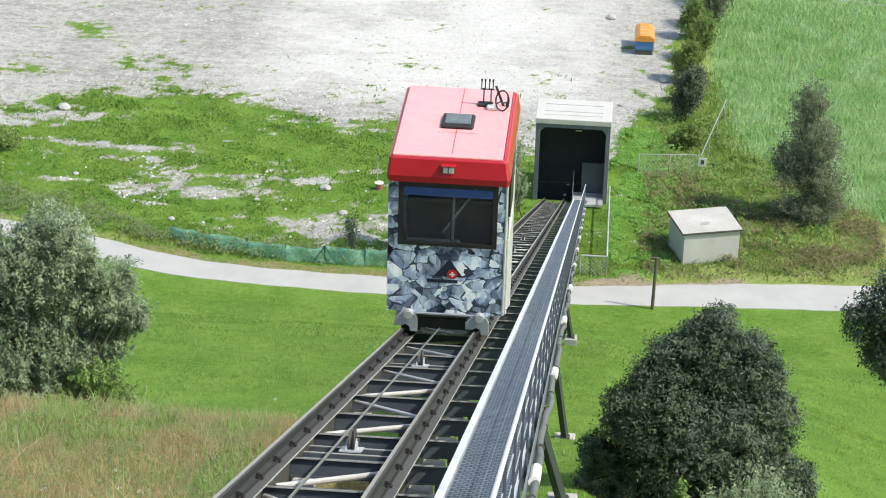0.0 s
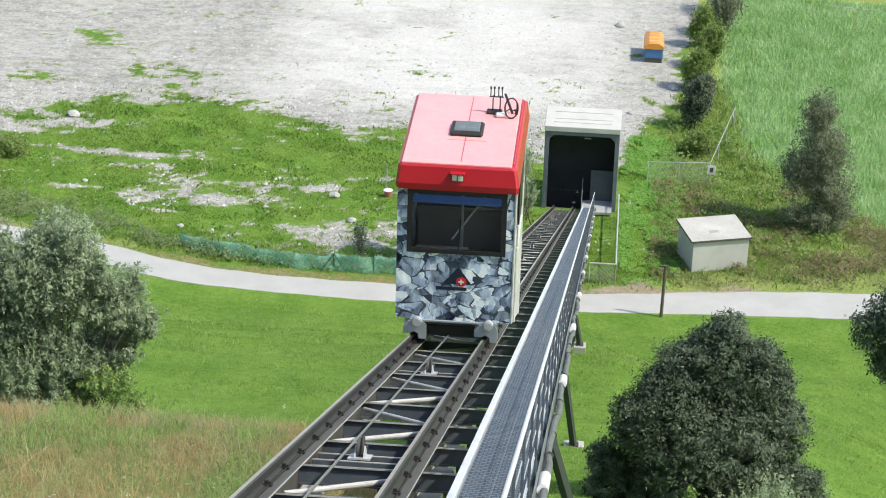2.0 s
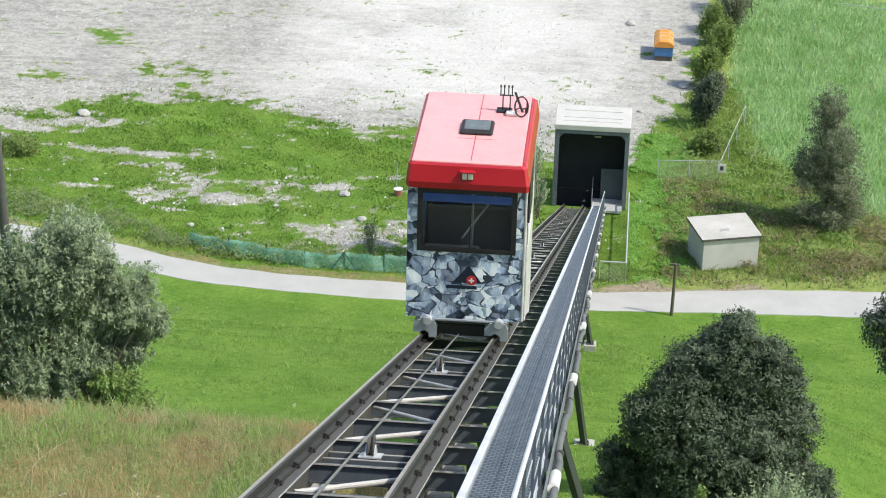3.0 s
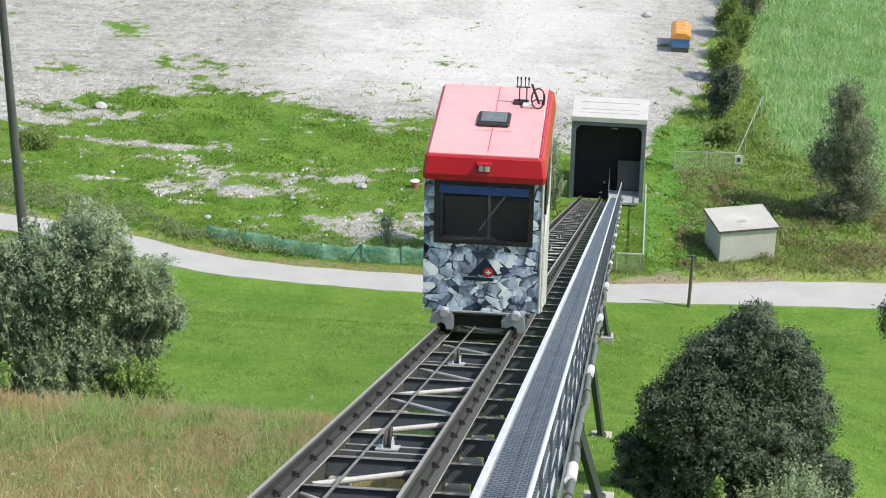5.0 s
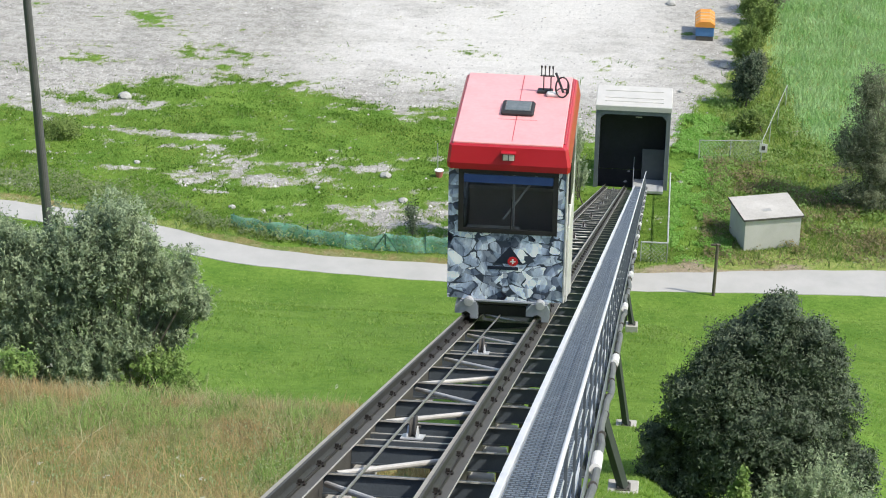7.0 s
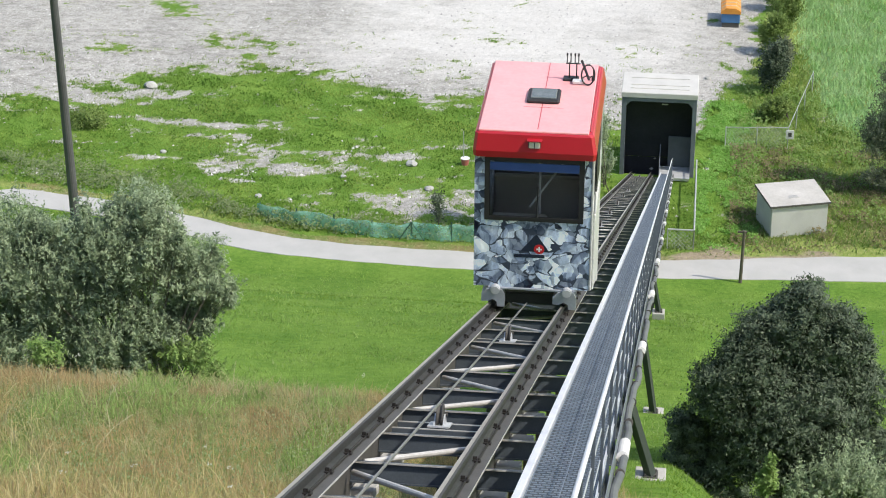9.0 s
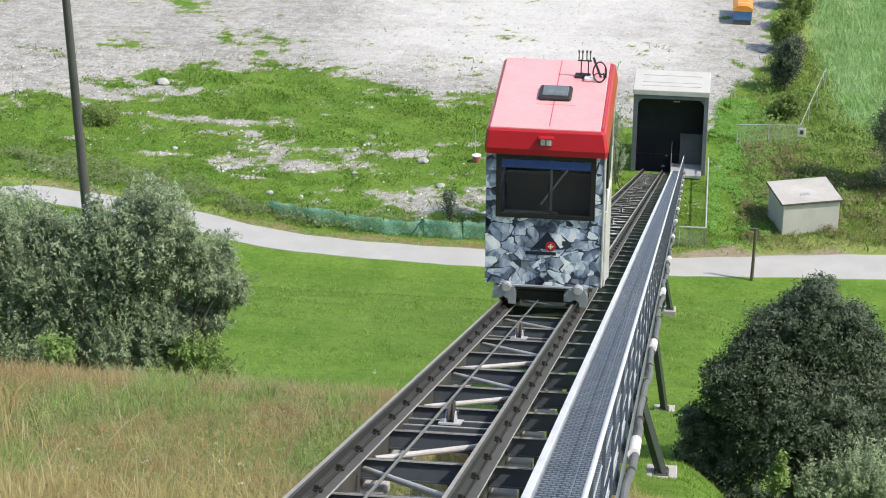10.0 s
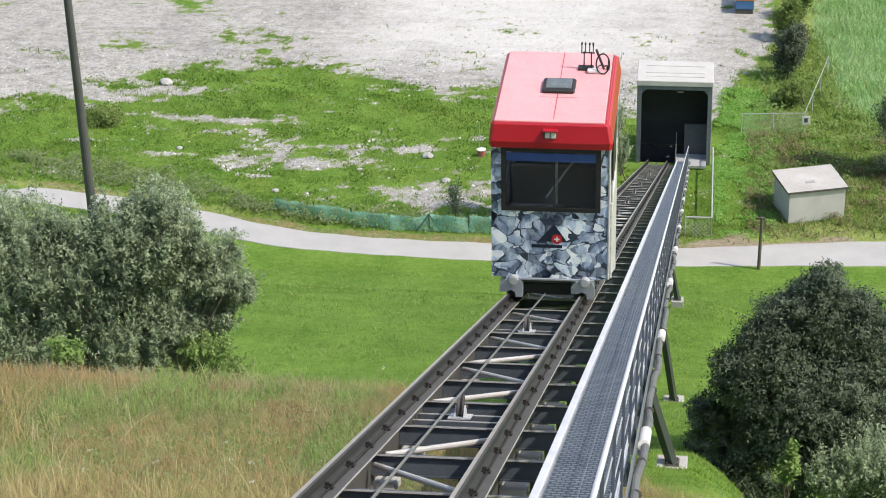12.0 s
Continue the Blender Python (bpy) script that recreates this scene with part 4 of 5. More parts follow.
panel_shade = surface("grey_landing_panel", (0.06, 0.07, 0.085), (0.10, 0.115, 0.135), 1.0, 0.6)
part("landing_panel", box(bmesh.new(), (1.62, 0.9, 0.2), (3.05, 0.96, 2.3), 0.01), panel_shade, station, "grey landing screen")
part("landing", box(bmesh.new(), (1.12, -0.9, 0.1), (3.02, 0.88, 0.28), 0.01), galvanised, station, "steel landing")
part("gate", prism(bmesh.new(), [(0.85, 0.2), (0.85, 1.75), (-0.55, 0.2)], "x", 1.12, 1.16), frame_grey, station)
part("strip_light", box(bmesh.new(), (1.1, 1.2, 4.25), (1.5, 1.26, 4.32), 0.01), white_sleeve, station)

# ---- hut ----
hut_white = surface("grey_white_render", (0.44, 0.44, 0.43), (0.57, 0.57, 0.56), 0.9, 0.85, fine=18, bump=0.5)
hut_roof = surface("weathered_roof_sheet", (0.38, 0.365, 0.34), (0.58, 0.565, 0.54), 0.8, 0.75, fine=9)
hut = thing("hut", "small grey-white windowless hut with a weathered flat roof", "hut", (7.9, 127.2, 0))
hut.rotation_euler = (0, 0, radians(18.0))
bm = box(bmesh.new(), (0, 0, -0.3), (3.45, 2.7, 1.98), 0.015)
part("wall", bm, hut_white, hut)
part("roof", prism(bmesh.new(), [(-0.10, 1.99), (2.87, 2.16), (2.87, 2.24), (-0.10, 2.07)], "x", -0.12, 3.57), hut_roof, hut, "weathered pale roof sheet")
part("roof_edge", box(bmesh.new(), (-0.125, -0.13, 1.96), (3.575, -0.104, 2.08), 0.005), steel_dark, hut)
part("roof_edge", prism(bmesh.new(), [(-0.10, 1.96), (2.87, 2.13), (2.87, 2.25), (-0.10, 2.08)], "x", -0.145, -0.123), steel_dark, hut)
part("vent", box(bmesh.new(), (1.3, 0.75, 2.1), (1.9, 1.2, 2.14), 0.01), steel_edge, hut, "small stained roof plate")


# ---- posts, fences and small things ----
old_wood = surface("grey_old_wood", (0.09, 0.075, 0.06), (0.16, 0.14, 0.115), 3.0, 0.85, fine=30)
pole_grey = surface("dark_grey_pole", (0.085, 0.085, 0.09), (0.13, 0.13, 0.135), 1.0, 0.6, 0.2, fine=20)
z0 = float(ground_z(-11.2, 48))
lamp_pole = thing("lamp_pole", "tall dark grey tapered pole rising behind the willow bushes", "pole", (-11.16, 48, z0))
part("shaft", tube(bmesh.new(), (0.03, 0, -0.4), (-0.30, 0, 11.5), 0.135, 16, 0.085), pole_grey, lamp_pole)
part("collar", tube(bmesh.new(), (0.02, 0, -0.1), (0.01, 0, 0.25), 0.13, 14), steel_dark, lamp_pole)
part("cap", tube(bmesh.new(), (-0.30, 0, 11.49), (-0.30, 0, 11.56), 0.07, 12), steel_dark, lamp_pole)

post = thing("wooden_post", "dark weathered wooden post at the lane edge", "post", (6.12, 121.1, 0.1))
part("shaft", tube(bmesh.new(), (0, 0, -0.3), (0.06, 0, 3.15), 0.10, 10, 0.085), old_wood, post)
part("crosspiece", box(bmesh.new(), (-0.30, -0.05, 3.02), (0.22, 0.05, 3.14), 0.01), old_wood, post)

net_mat, _t, _b = material("green_netting", 0.6)
_n = noisy(_t, position(_t), 1.6, 4)
_t.links.new(ramp(_t, _n, [(0.3, (0.14, 0.47, 0.36)), (0.7, (0.42, 0.72, 0.62))]), _b.inputs["Base Color"])
_tr = _t.nodes.new("ShaderNodeBsdfTransparent")
_mx = _t.nodes.new("ShaderNodeMixShader")
_t.links.new(ramp(_t, noisy(_t, position(_t), 3.0, 5), [(0.35, (0.26, 0.26, 0.26)), (0.65, (0.58, 0.58, 0.58))]), _mx.inputs[0])
_t.links.new(_tr.outputs[0], _mx.inputs[1])
_t.links.new(_b.outputs[0], _mx.inputs[2])
_t.links.new(_mx.outputs[0], _t.nodes["Material Output"].inputs["Surface"])
NET_X = [-22.6, -21.5, -19, -15.5, -11.5, -7.4, -3.0]
NET_Y = [126.9, 126.3, 125.5, 124.6, 124.5, 124.45, 124.45]
NET_H = [0.7, 0.85, 0.95, 0.95, 1.1, 1.2, 1.2]


def net_fence():
    fence = thing("net_fence", "sagging green netting fence along the lane", "fence", (-14, 124.8, 0))
    fence.location = (0, 0, 0)
    xs = np.arange(-22.6, -3.0, 0.2)
    y = np.interp(xs, NET_X, NET_Y) + 0.05 * np.sin(xs * 2.3)
    h = np.interp(xs, NET_X, NET_H) + 0.06 * np.sin(xs * 1.9) + 0.05 * np.sin(xs * 4.7)
    g = ground_z(xs, y)
    rows = [np.stack([xs, y + 0.06 * np.sin(xs * 3 + k * 2), g + h * k], -1) for k in (0.02, 0.35, 0.7, 1.0)]
    rows += [r + np.array([0, 0.012, 0]) for r in rows[::-1]]
    n = len(xs)
    f = [(r * n + i, r * n + i + 1, (r + 1) * n + i + 1, (r + 1) * n + i) for r in range(7) for i in range(n - 1)]
    part("netting", sheet("netting", np.concatenate(rows), f, net_mat), None, fence, "porous green netting")
    for x in np.arange(-22.4, -3.2, 2.35):
        y0 = float(np.interp(x, NET_X, NET_Y)) + 0.05
        part("post", tube(bmesh.new(), (x, y0, -0.2), (x, y0, float(np.interp(x, NET_X, NET_H)) + 0.12), 0.035, 8), post_green, fence)
    for dx in (-0.75, 0.75):
        part("stay", tube(bmesh.new(), (-13.0, 124.5, 1.15), (-13.0 + dx, 124.45, 0.0), 0.03, 8), post_green, fence)


post_green = surface("dark_green_post", (0.02, 0.07, 0.055), (0.035, 0.10, 0.08), 5, 0.5)
net_fence()

mesh_wire = surface("zinc_wire", (0.42, 0.45, 0.44), (0.58, 0.60, 0.60), 3, 0.5, 0.3)


def wire_fence(name, label, pts, height, step, top_r=0.035):
    """Posts, a top rail and a woven wire panel as crossing wires."""
    f = thing(name, label, "fence")
    for (xa, ya), (xb, yb) in zip(pts, pts[1:]):
        a, b = Vector((xa, ya, float(ground_z(xa, ya)))), Vector((xb, yb, float(ground_z(xb, yb))))
        up_ = Vector((0, 0, height))
        part("top_rail", tube(bmesh.new(), a + up_, b + up_, top_r, 8), mesh_wire, f)
        n = max(1, round((b - a).length / step))
        for i in range(n + 1):
            p = a.lerp(b, i / n)
            part("post", tube(bmesh.new(), p - Vector((0, 0, 0.2)), p + up_ * 1.02, 0.032, 8), mesh_wire, f)
        bm = bmesh.new()
        k = int((b - a).length / 0.22)
        for i in range(-5, k):
            for s in (1, -1):
                u0, u1 = (i, i + 5) if s == 1 else (i + 5, i)
                lo, hi = max(0, min(k, u0)), max(0, min(k, u1))
                if lo == hi:
                    continue
                za, zb = (lo - u0) / (u1 - u0), (hi - u0) / (u1 - u0)
                pa, pb = a.lerp(b, lo / k) + up_ * za, a.lerp(b, hi / k) + up_ * zb
                tube(bm, pa, pb, 0.007, 3)
        tagged(part("wire_mesh", bm, mesh_wire, f, "woven zinc wire"), kind="stuff")
    return f


wire_fence("wire_fence", "zinc wire fence beside the station approach", [(1.9, 125.1), (3.42, 125.1), (3.42, 135.3)], 1.25, 2.6, 0.05)
sign_fence = wire_fence("wire_fence", "zinc wire fence with a small notice board", [(5.2, 140.2), (9.15, 140.6)], 1.5, 2.0, 0.022)
for ya, yb in ((140.6, 143.9), (143.9, 147.2), (147.2, 150.5)):
    pa, pb = (9.15 + (ya - 140.6) * 0.187, ya), (9.15 + (yb - 140.6) * 0.187, yb)
    part("top_rail", tube(bmesh.new(), (*pa, 1.5), (*pb, 1.5), 0.022, 6), mesh_wire, sign_fence)
    part("post", tube(bmesh.new(), (*pb, -0.2), (*pb, 1.53), 0.03, 8), mesh_wire, sign_fence)
bm = box(bmesh.new(), (9.0, 140.48, 0.75), (9.5, 140.52, 1.35), 0.01)
board = tagged(part("notice_board", bm, logo_white), "small white notice board on the wire fence", "sign")
part("pictogram", box(bmesh.new(), (9.14, 140.468, 0.92), (9.36, 140.478, 1.2)), steel_dark, board)

# skip-like tool box on the lot
orange = surface("orange_lid", (0.62, 0.22, 0.03), (0.78, 0.36, 0.07), 1.5, 0.6)
blue = surface("blue_box_paint", (0.05, 0.15, 0.35), (0.08, 0.22, 0.46), 1.5, 0.55)
crate = thing("storage_box", "blue storage box under an orange tarpaulin on the gravel", "box", (5.5, 162.4, 0.0))
part("body", box(bmesh.new(), (-0.66, 0, 0.35), (0.66, 2.6, 1.05), 0.03), blue, crate)
part("skid", box(bmesh.new(), (-0.62, 0.03, 0.0), (0.62, 2.55, 0.35), 0.02), steel_dark, crate)
bm = bmesh.new()
prism(bm, [(-0.72, 1.05), (0.72, 1.05), (0.70, 1.25), (0.35, 1.48), (-0.35, 1.48), (-0.70, 1.25)], "y", -0.06, 2.7)
part("tarpaulin", bm, orange, crate, "orange tarpaulin")
for y in (0.5, 1.2, 1.9):
    part("strap", prism(bmesh.new(), [(-0.74, 1.05), (0.74, 1.05), (0.72, 1.27), (0.36, 1.5), (-0.36, 1.5), (-0.72, 1.27)], "y", y, y + 0.1), surface("tan_strap", (0.5, 0.42, 0.3), (0.62, 0.52, 0.38), 3), crate)

pink = surface("faded_red_plastic", (0.45, 0.12, 0.12), (0.58, 0.2, 0.19), 4, 0.6)
bucket = thing("marker_bucket", "faded red bucket with a thin marker stake", "bucket", (-11.0, 135.8, float(ground_z(-11.0, 135.8))))
part("pail", tube(bmesh.new(), (0, 0, -0.02), (0, 0, 0.42), 0.20, 14, 0.27), pink, bucket)
part("rim", tube(bmesh.new(), (0, 0, 0.42), (0, 0, 0.46), 0.29, 14), logo_white, bucket)
part("stake", tube(bmesh.new(), (-0.1, 0.1, 0), (-0.12, 0.12, 2.2), 0.025, 6), mesh_wire, bucket)

stone_mat = surface("pale_limestone", (0.32, 0.32, 0.31), (0.50, 0.50, 0.485), 2.0, 0.9, fine=12, bump=0.6)


def stone_mesh(seed):
    bm = bmesh.new()
    bmesh.ops.create_icosphere(bm, subdivisions=2, radius=0.5)
    r = random.Random(seed)
    for v in bm.verts:
        v.co *= 1 + 0.35 * noise.noise(v.co * 2.2 + Vector((seed * 7, 0, 0))) + r.uniform(-0.05, 0.05)
        v.co.z *= 0.6
    return mesh_of("boulder", bm, stone_mat)


stones = [stone_mesh(s) for s in range(4)]
for x, y, s in ((-14.3, 135.3, 0.75), (-9.2, 136.0, 0.5), (-33.4, 146.2, 0.9), (-18.3, 133.0, 0.4), (-23.0, 129.4, 0.45), (-12.8, 131.6, 0.55), (-8.8, 133.2, 0.6), (6.9, 157.3, 0.7), (-30.2, 135.4, 0.4), (4.0, 152.2, 0.5), (-36.0, 131.0, 0.4), (3.0, 170, 0.8)):
    ob = tagged(new("boulder", random.Random(x).choice(stones)), "pale limestone boulder lying in the grass", "stone", "boulders")
    ob.matrix_basis = Matrix.Translation((x, y, float(ground_z(x, y)) + 0.12 * s)) @ Matrix.Rotation(x * 3, 4, "Z") @ Matrix.Scale(s, 4)

wire = thing("overhead_wire", "thin overhead wire above the crop field", "cable")
part("strand", tube(bmesh.new(), (18.0, 170, 2.5), (40, 168, 1.6), 0.03, 6), mesh_wire, wire)
part("pole", tube(bmesh.new(), (40, 168, -0.2), (40, 168, 2.2), 0.08, 8), old_wood, wire)


# ---- plants ----
def quad_cloud(name, centres, normals, sizes, aspect, mat, droop=0.0):
    """Many single leaves: pointed four-cornered blades, each turned its own way."""
    n = len(centres)
    a = np.cross(normals, rng.normal(size=(n, 3)))
    a /= np.linalg.norm(a, axis=1, keepdims=True) + 1e-9
    a[:, 2] -= droop
    a /= np.linalg.norm(a, axis=1, keepdims=True) + 1e-9
    b = np.cross(normals, a)
    b /= np.linalg.norm(b, axis=1, keepdims=True) + 1e-9
    L, Wd = sizes[:, None], sizes[:, None] * aspect
    v = np.stack([centres - a * L * 0.5, centres + b * Wd * 0.5 - a * L * 0.05, centres + a * L * 0.5, centres - b * Wd * 0.5 - a * L * 0.05], 1).reshape(-1, 3)
    return sheet(name, v, np.arange(4 * n).reshape(n, 4), mat)


def limbs(bm, base, tips, r, waist=0.35):
    """A tapered trunk that forks into limbs towards the tips."""
    base = Vector(base)
    centre = sum((Vector(t) for t in tips), Vector()) / len(tips)
    fork = base.lerp(centre, waist)
    tube(bm, base - Vector((0, 0, 0.3)), fork, r, 10, r * 0.72)
    for t in tips:
        t = Vector(t)
        mid = fork.lerp(t, 0.5) + Vector((0, 0, 0.12 * (t - fork).length))
        tube(bm, fork, mid, r * 0.5, 7, r * 0.32)
        tube(bm, mid, t, r * 0.32, 6, r * 0.08)
    return bm


def crown_points(lobes, clumps, per, spread, shell=0.55):
    """Leaf places: clumps scattered through the outer part of each lobe, uneven and with gaps."""
    vol = np.array([rx * ry * rz for _, (rx, ry, rz) in lobes]) ** 0.7
    pick = rng.choice(len(lobes), clumps, p=vol / vol.sum())
    d = rng.normal(size=(clumps, 3))
    d /= np.linalg.norm(d, axis=1, keepdims=True)
    r = (shell + (1 - shell) * rng.random(clumps) ** 0.6) * (1 + 0.06 * np.clip(rng.normal(size=clumps), -1.5, 1.5))
    c = np.array([lobes[i][0] for i in pick]) + d * r[:, None] * np.array([lobes[i][1] for i in pick])
    size = spread * (0.6 + 0.8 * rng.random(clumps))
    off = np.clip(rng.normal(size=(clumps, per, 3)), -1.5, 1.5) * size[:, None, None] * np.array([1, 1, 0.7])
    pts = (c[:, None, :] + off).reshape(-1, 3)
    nrm = d[:, None, :] * 0.9 + rng.normal(size=(clumps, 1, 3)) * 0.35 + rng.normal(size=(clumps, per, 3)) * 0.4
    nrm[..., 2] += 0.35
    nrm = nrm.reshape(-1, 3)
    return pts, nrm / np.linalg.norm(nrm, axis=1, keepdims=True)


def small_lobes(lobes, n, size):
    """Many small lobes over the outside of the large ones, as sprays stand out of a crown."""
    vol = np.array([rx * ry * rz for _, (rx, ry, rz) in lobes]) ** 0.5
    out = []
    for i in rng.choice(len(lobes), n, p=vol / vol.sum()):
        d = rng.normal(size=3)
        d[2] += 0.25
        d /= np.linalg.norm(d)
        s_ = size * (0.6 + 0.8 * rng.random())
        reach = np.maximum(np.array(lobes[i][1]) - 0.75 * s_, 0.1) * (0.84 + 0.17 * rng.random())
        out.append((tuple(np.array(lobes[i][0]) + d * reach), (s_, s_, s_ * 0.75)))
    return out


def shoot_points(lobes, shoots, per, jitter):
    """Leaf places strung along upward shoots, for willows and feathery shrubs."""
    vol = np.array([rx * ry * rz for _, (rx, ry, rz) in lobes]) ** 0.7
    pick = rng.choice(len(lobes), shoots, p=vol / vol.sum())
    c = np.array([lobes[i][0] for i in pick])
    r = np.array([lobes[i][1] for i in pick])
    d = rng.normal(size=(shoots, 3))
    d[:, 2] = np.abs(d[:, 2]) * 0.8 + 0.1 * rng.normal(size=shoots)
    d /= np.linalg.norm(d, axis=1, keepdims=True)
    end = c + d * r * (0.55 + 0.5 * rng.random((shoots, 1)))
    start = c + d * r * np.array([0.55, 0.55, -0.2]) * rng.random((shoots, 1)) - np.array([0, 0, 1]) * r * 0.75 * rng.random((shoots, 1))
    t = rng.random((shoots, per, 1))
    jit = jitter * (1.15 - t) * rng.normal(size=(shoots, per, 3))
    pts = start[:, None] + (end - start)[:, None] * t + jit
    nrm = rng.normal(size=pts.shape) + d[:, None] * 0.5
    nrm = nrm.reshape(-1, 3)
    return pts.reshape(-1, 3), nrm / np.linalg.norm(nrm, axis=1, keepdims=True)


bark = surface("grey_brown_bark", (0.07, 0.06, 0.05), (0.13, 0.115, 0.095), 4, 0.9, fine=25, bump=0.6)
leaf_dark = leafy("dark_green_leaf", (0.014, 0.032, 0.016), (0.165, 0.215, 0.14), 0.55, own=0.85, skyward=0.16, thin=0.18)
leaf_willow = leafy("grey_green_willow_leaf", (0.17, 0.235, 0.135), (0.50, 0.61, 0.39), own=0.6, skyward=0.55, thin=0.42)
leaf_light = leafy("light_green_leaf", (0.11, 0.18, 0.04), (0.28, 0.38, 0.11))
leaf_herb = leafy("lush_herb_leaf", (0.15, 0.27, 0.065), (0.36, 0.50, 0.17), own=0.5, skyward=0.7)
leaf_grey = leafy("dull_olive_leaf", (0.10, 0.125, 0.075), (0.29, 0.325, 0.21), own=0.8, skyward=0.35)


def plant(name, label, category, base, lobes, mat, clumps, per, spread, leaf, aspect=0.45, trunk=0.1, droop=0.1, shell=0.55, stems=1, group="", feather=False, sprays=None):
    bx, by = base
    bz = float(ground_z(bx, by))
    t = thing(name, label, category, (bx, by, bz), group)
    local = [((c[0] - bx, c[1] - by, c[2] - bz), r) for c, r in lobes]
    bm = bmesh.new()
    for s in range(stems):
        off = (0.0, 0.0) if stems == 1 else (rng.normal() * 0.5, rng.normal() * 0.35)
        tips = []
        for c, r in local:
            for _ in range(max(2, 6 // stems)):
                d = rng.normal(size=3)
                d /= np.linalg.norm(d)
                tips.append(tuple(np.array(c) + d * np.array(r) * 0.75))
        rng.shuffle(tips)
        limbs(bm, (off[0], off[1], 0), tips[:9], trunk, 0.4 if stems == 1 else 0.25)
    part("trunk", bm, bark, t, "grey-brown forked trunk")
    pts, nrm = shoot_points(local, clumps, per, spread) if feather else crown_points(local, clumps, per, spread, shell)
    if sprays:
        more, turned = crown_points(small_lobes(local, *sprays[:2]), sprays[2], sprays[3], sprays[4], 0.8)
        pts, nrm = np.concatenate([pts, more]), np.concatenate([nrm, turned])
    keep = pts[:, 2] > 0.05
    pts, nrm = pts[keep], nrm[keep]
    part("crown", quad_cloud("crown", pts, nrm, leaf * (0.6 + 0.8 * rng.random(len(pts))), aspect, mat, droop), None, t)
    return t


# broad dark tree on the slope, with a paler bush at its foot
plant("tree", "dense dark green broadleaf tree on the meadow slope", "tree", (5.0, 46.0),
      [((5.0, 46, 34.4), (2.0, 2.0, 1.75)), ((5.2, 46, 36.2), (0.8, 0.85, 1.1)), ((5.28, 46, 37.05), (0.36, 0.4, 0.5)), ((4.15, 45.6, 35.6), (0.75, 0.8, 0.75)), ((3.6, 45.6, 34.9), (0.8, 0.9, 0.8)), ((6.2, 46.2, 35.5), (0.65, 0.8, 0.75)), ((6.6, 46.2, 34.6), (0.65, 0.8, 0.9)), ((5.0, 45.5, 32.6), (2.1, 2.0, 1.6)), ((5.0, 46.3, 35.2), (1.25, 1.0, 1.3)), ((4.9, 46.4, 34.0), (1.5, 1.0, 1.2)), ((6.9, 45.8, 33.1), (0.85, 0.8, 1.0)), ((4.5, 46, 36.05), (0.75, 0.8, 0.75)), ((5.95, 46, 36.05), (0.75, 0.8, 0.8)), ((2.85, 45.6, 33.9), (0.45, 0.5, 0.45)), ((3.2, 45.6, 33.0), (0.8, 0.8, 0.9))],
      leaf_dark, 4600, 36, 0.12, 0.080, 0.34, 0.2, droop=-0.25, shell=0.4, sprays=(900, 0.24, 7000, 24, 0.05))
plant("shrub", "pale grey-green shrub under the dark tree", "shrub", (6.4, 44.0),
      [((6.3, 44.0, 33.7), (0.9, 0.8, 1.2)), ((5.5, 43.8, 33.5), (0.7, 0.6, 0.8)), ((7.0, 44.0, 33.1), (0.7, 0.6, 1.1))], leaf_willow, 520, 40, 0.07, 0.085, 0.35, 0.05, stems=3, droop=-0.3, feather=True)
plant("sapling", "bright green young sapling in the meadow", "sapling", (4.55, 43.0), [((4.55, 43.0, 34.15), (0.26, 0.25, 0.45)), ((4.6, 43.0, 34.55), (0.12, 0.12, 0.35))], leaf_herb, 110, 16, 0.06, 0.10, 0.4, 0.03, droop=-0.3, feather=True)
# willow thicket behind the dry bank, with plumes that break its outline
plumes = []
for px in np.arange(-8.8, -5.35, 0.16):
    top = float(np.interp(px, [-8.8, -7.6, -6.8, -6.2, -5.4], [42.65, 42.85, 43.1, 42.5, 41.6])) + rng.uniform(-0.45, 0.06)
    plumes.append(((float(px), 37.0 + rng.uniform(-0.3, 0.3), top - 0.4), (0.13, 0.13, 0.45)))
plant("willow_bush", "grey-green willow thicket on the bank", "bush", (-7.2, 37.0),
      [((-7.6, 37.0, 41.50), (1.0, 1.0, 1.25)), ((-6.85, 37.0, 41.85), (0.7, 0.9, 1.2)), ((-7.3, 37.0, 42.5), (0.4, 0.4, 0.5)), ((-6.4, 36.9, 40.15), (0.45, 0.5, 0.6)), ((-6.2, 37.2, 41.15), (0.7, 0.8, 1.0)), ((-6.05, 37.2, 41.0), (0.5, 0.6, 0.65)), ((-5.6, 37.2, 40.68), (0.34, 0.35, 0.2)), ((-6.75, 36.8, 40.3), (0.65, 0.8, 0.9)), ((-7.5, 36.6, 40.0), (1.0, 0.8, 1.3)), ((-8.4, 37.0, 41.1), (0.9, 1.0, 1.3)), ((-6.95, 36.7, 39.9), (0.7, 0.7, 0.9)), ((-5.95, 37.0, 40.35), (0.35, 0.4, 0.35)), ((-6.3, 36.9, 39.9), (0.35, 0.4, 0.4))] + plumes,
      leaf_willow, 2600, 46, 0.06, 0.075, 0.30, 0.04, droop=-0.4, stems=6, feather=True, group="willow thicket", sprays=(300, 0.17, 1500, 22, 0.06))
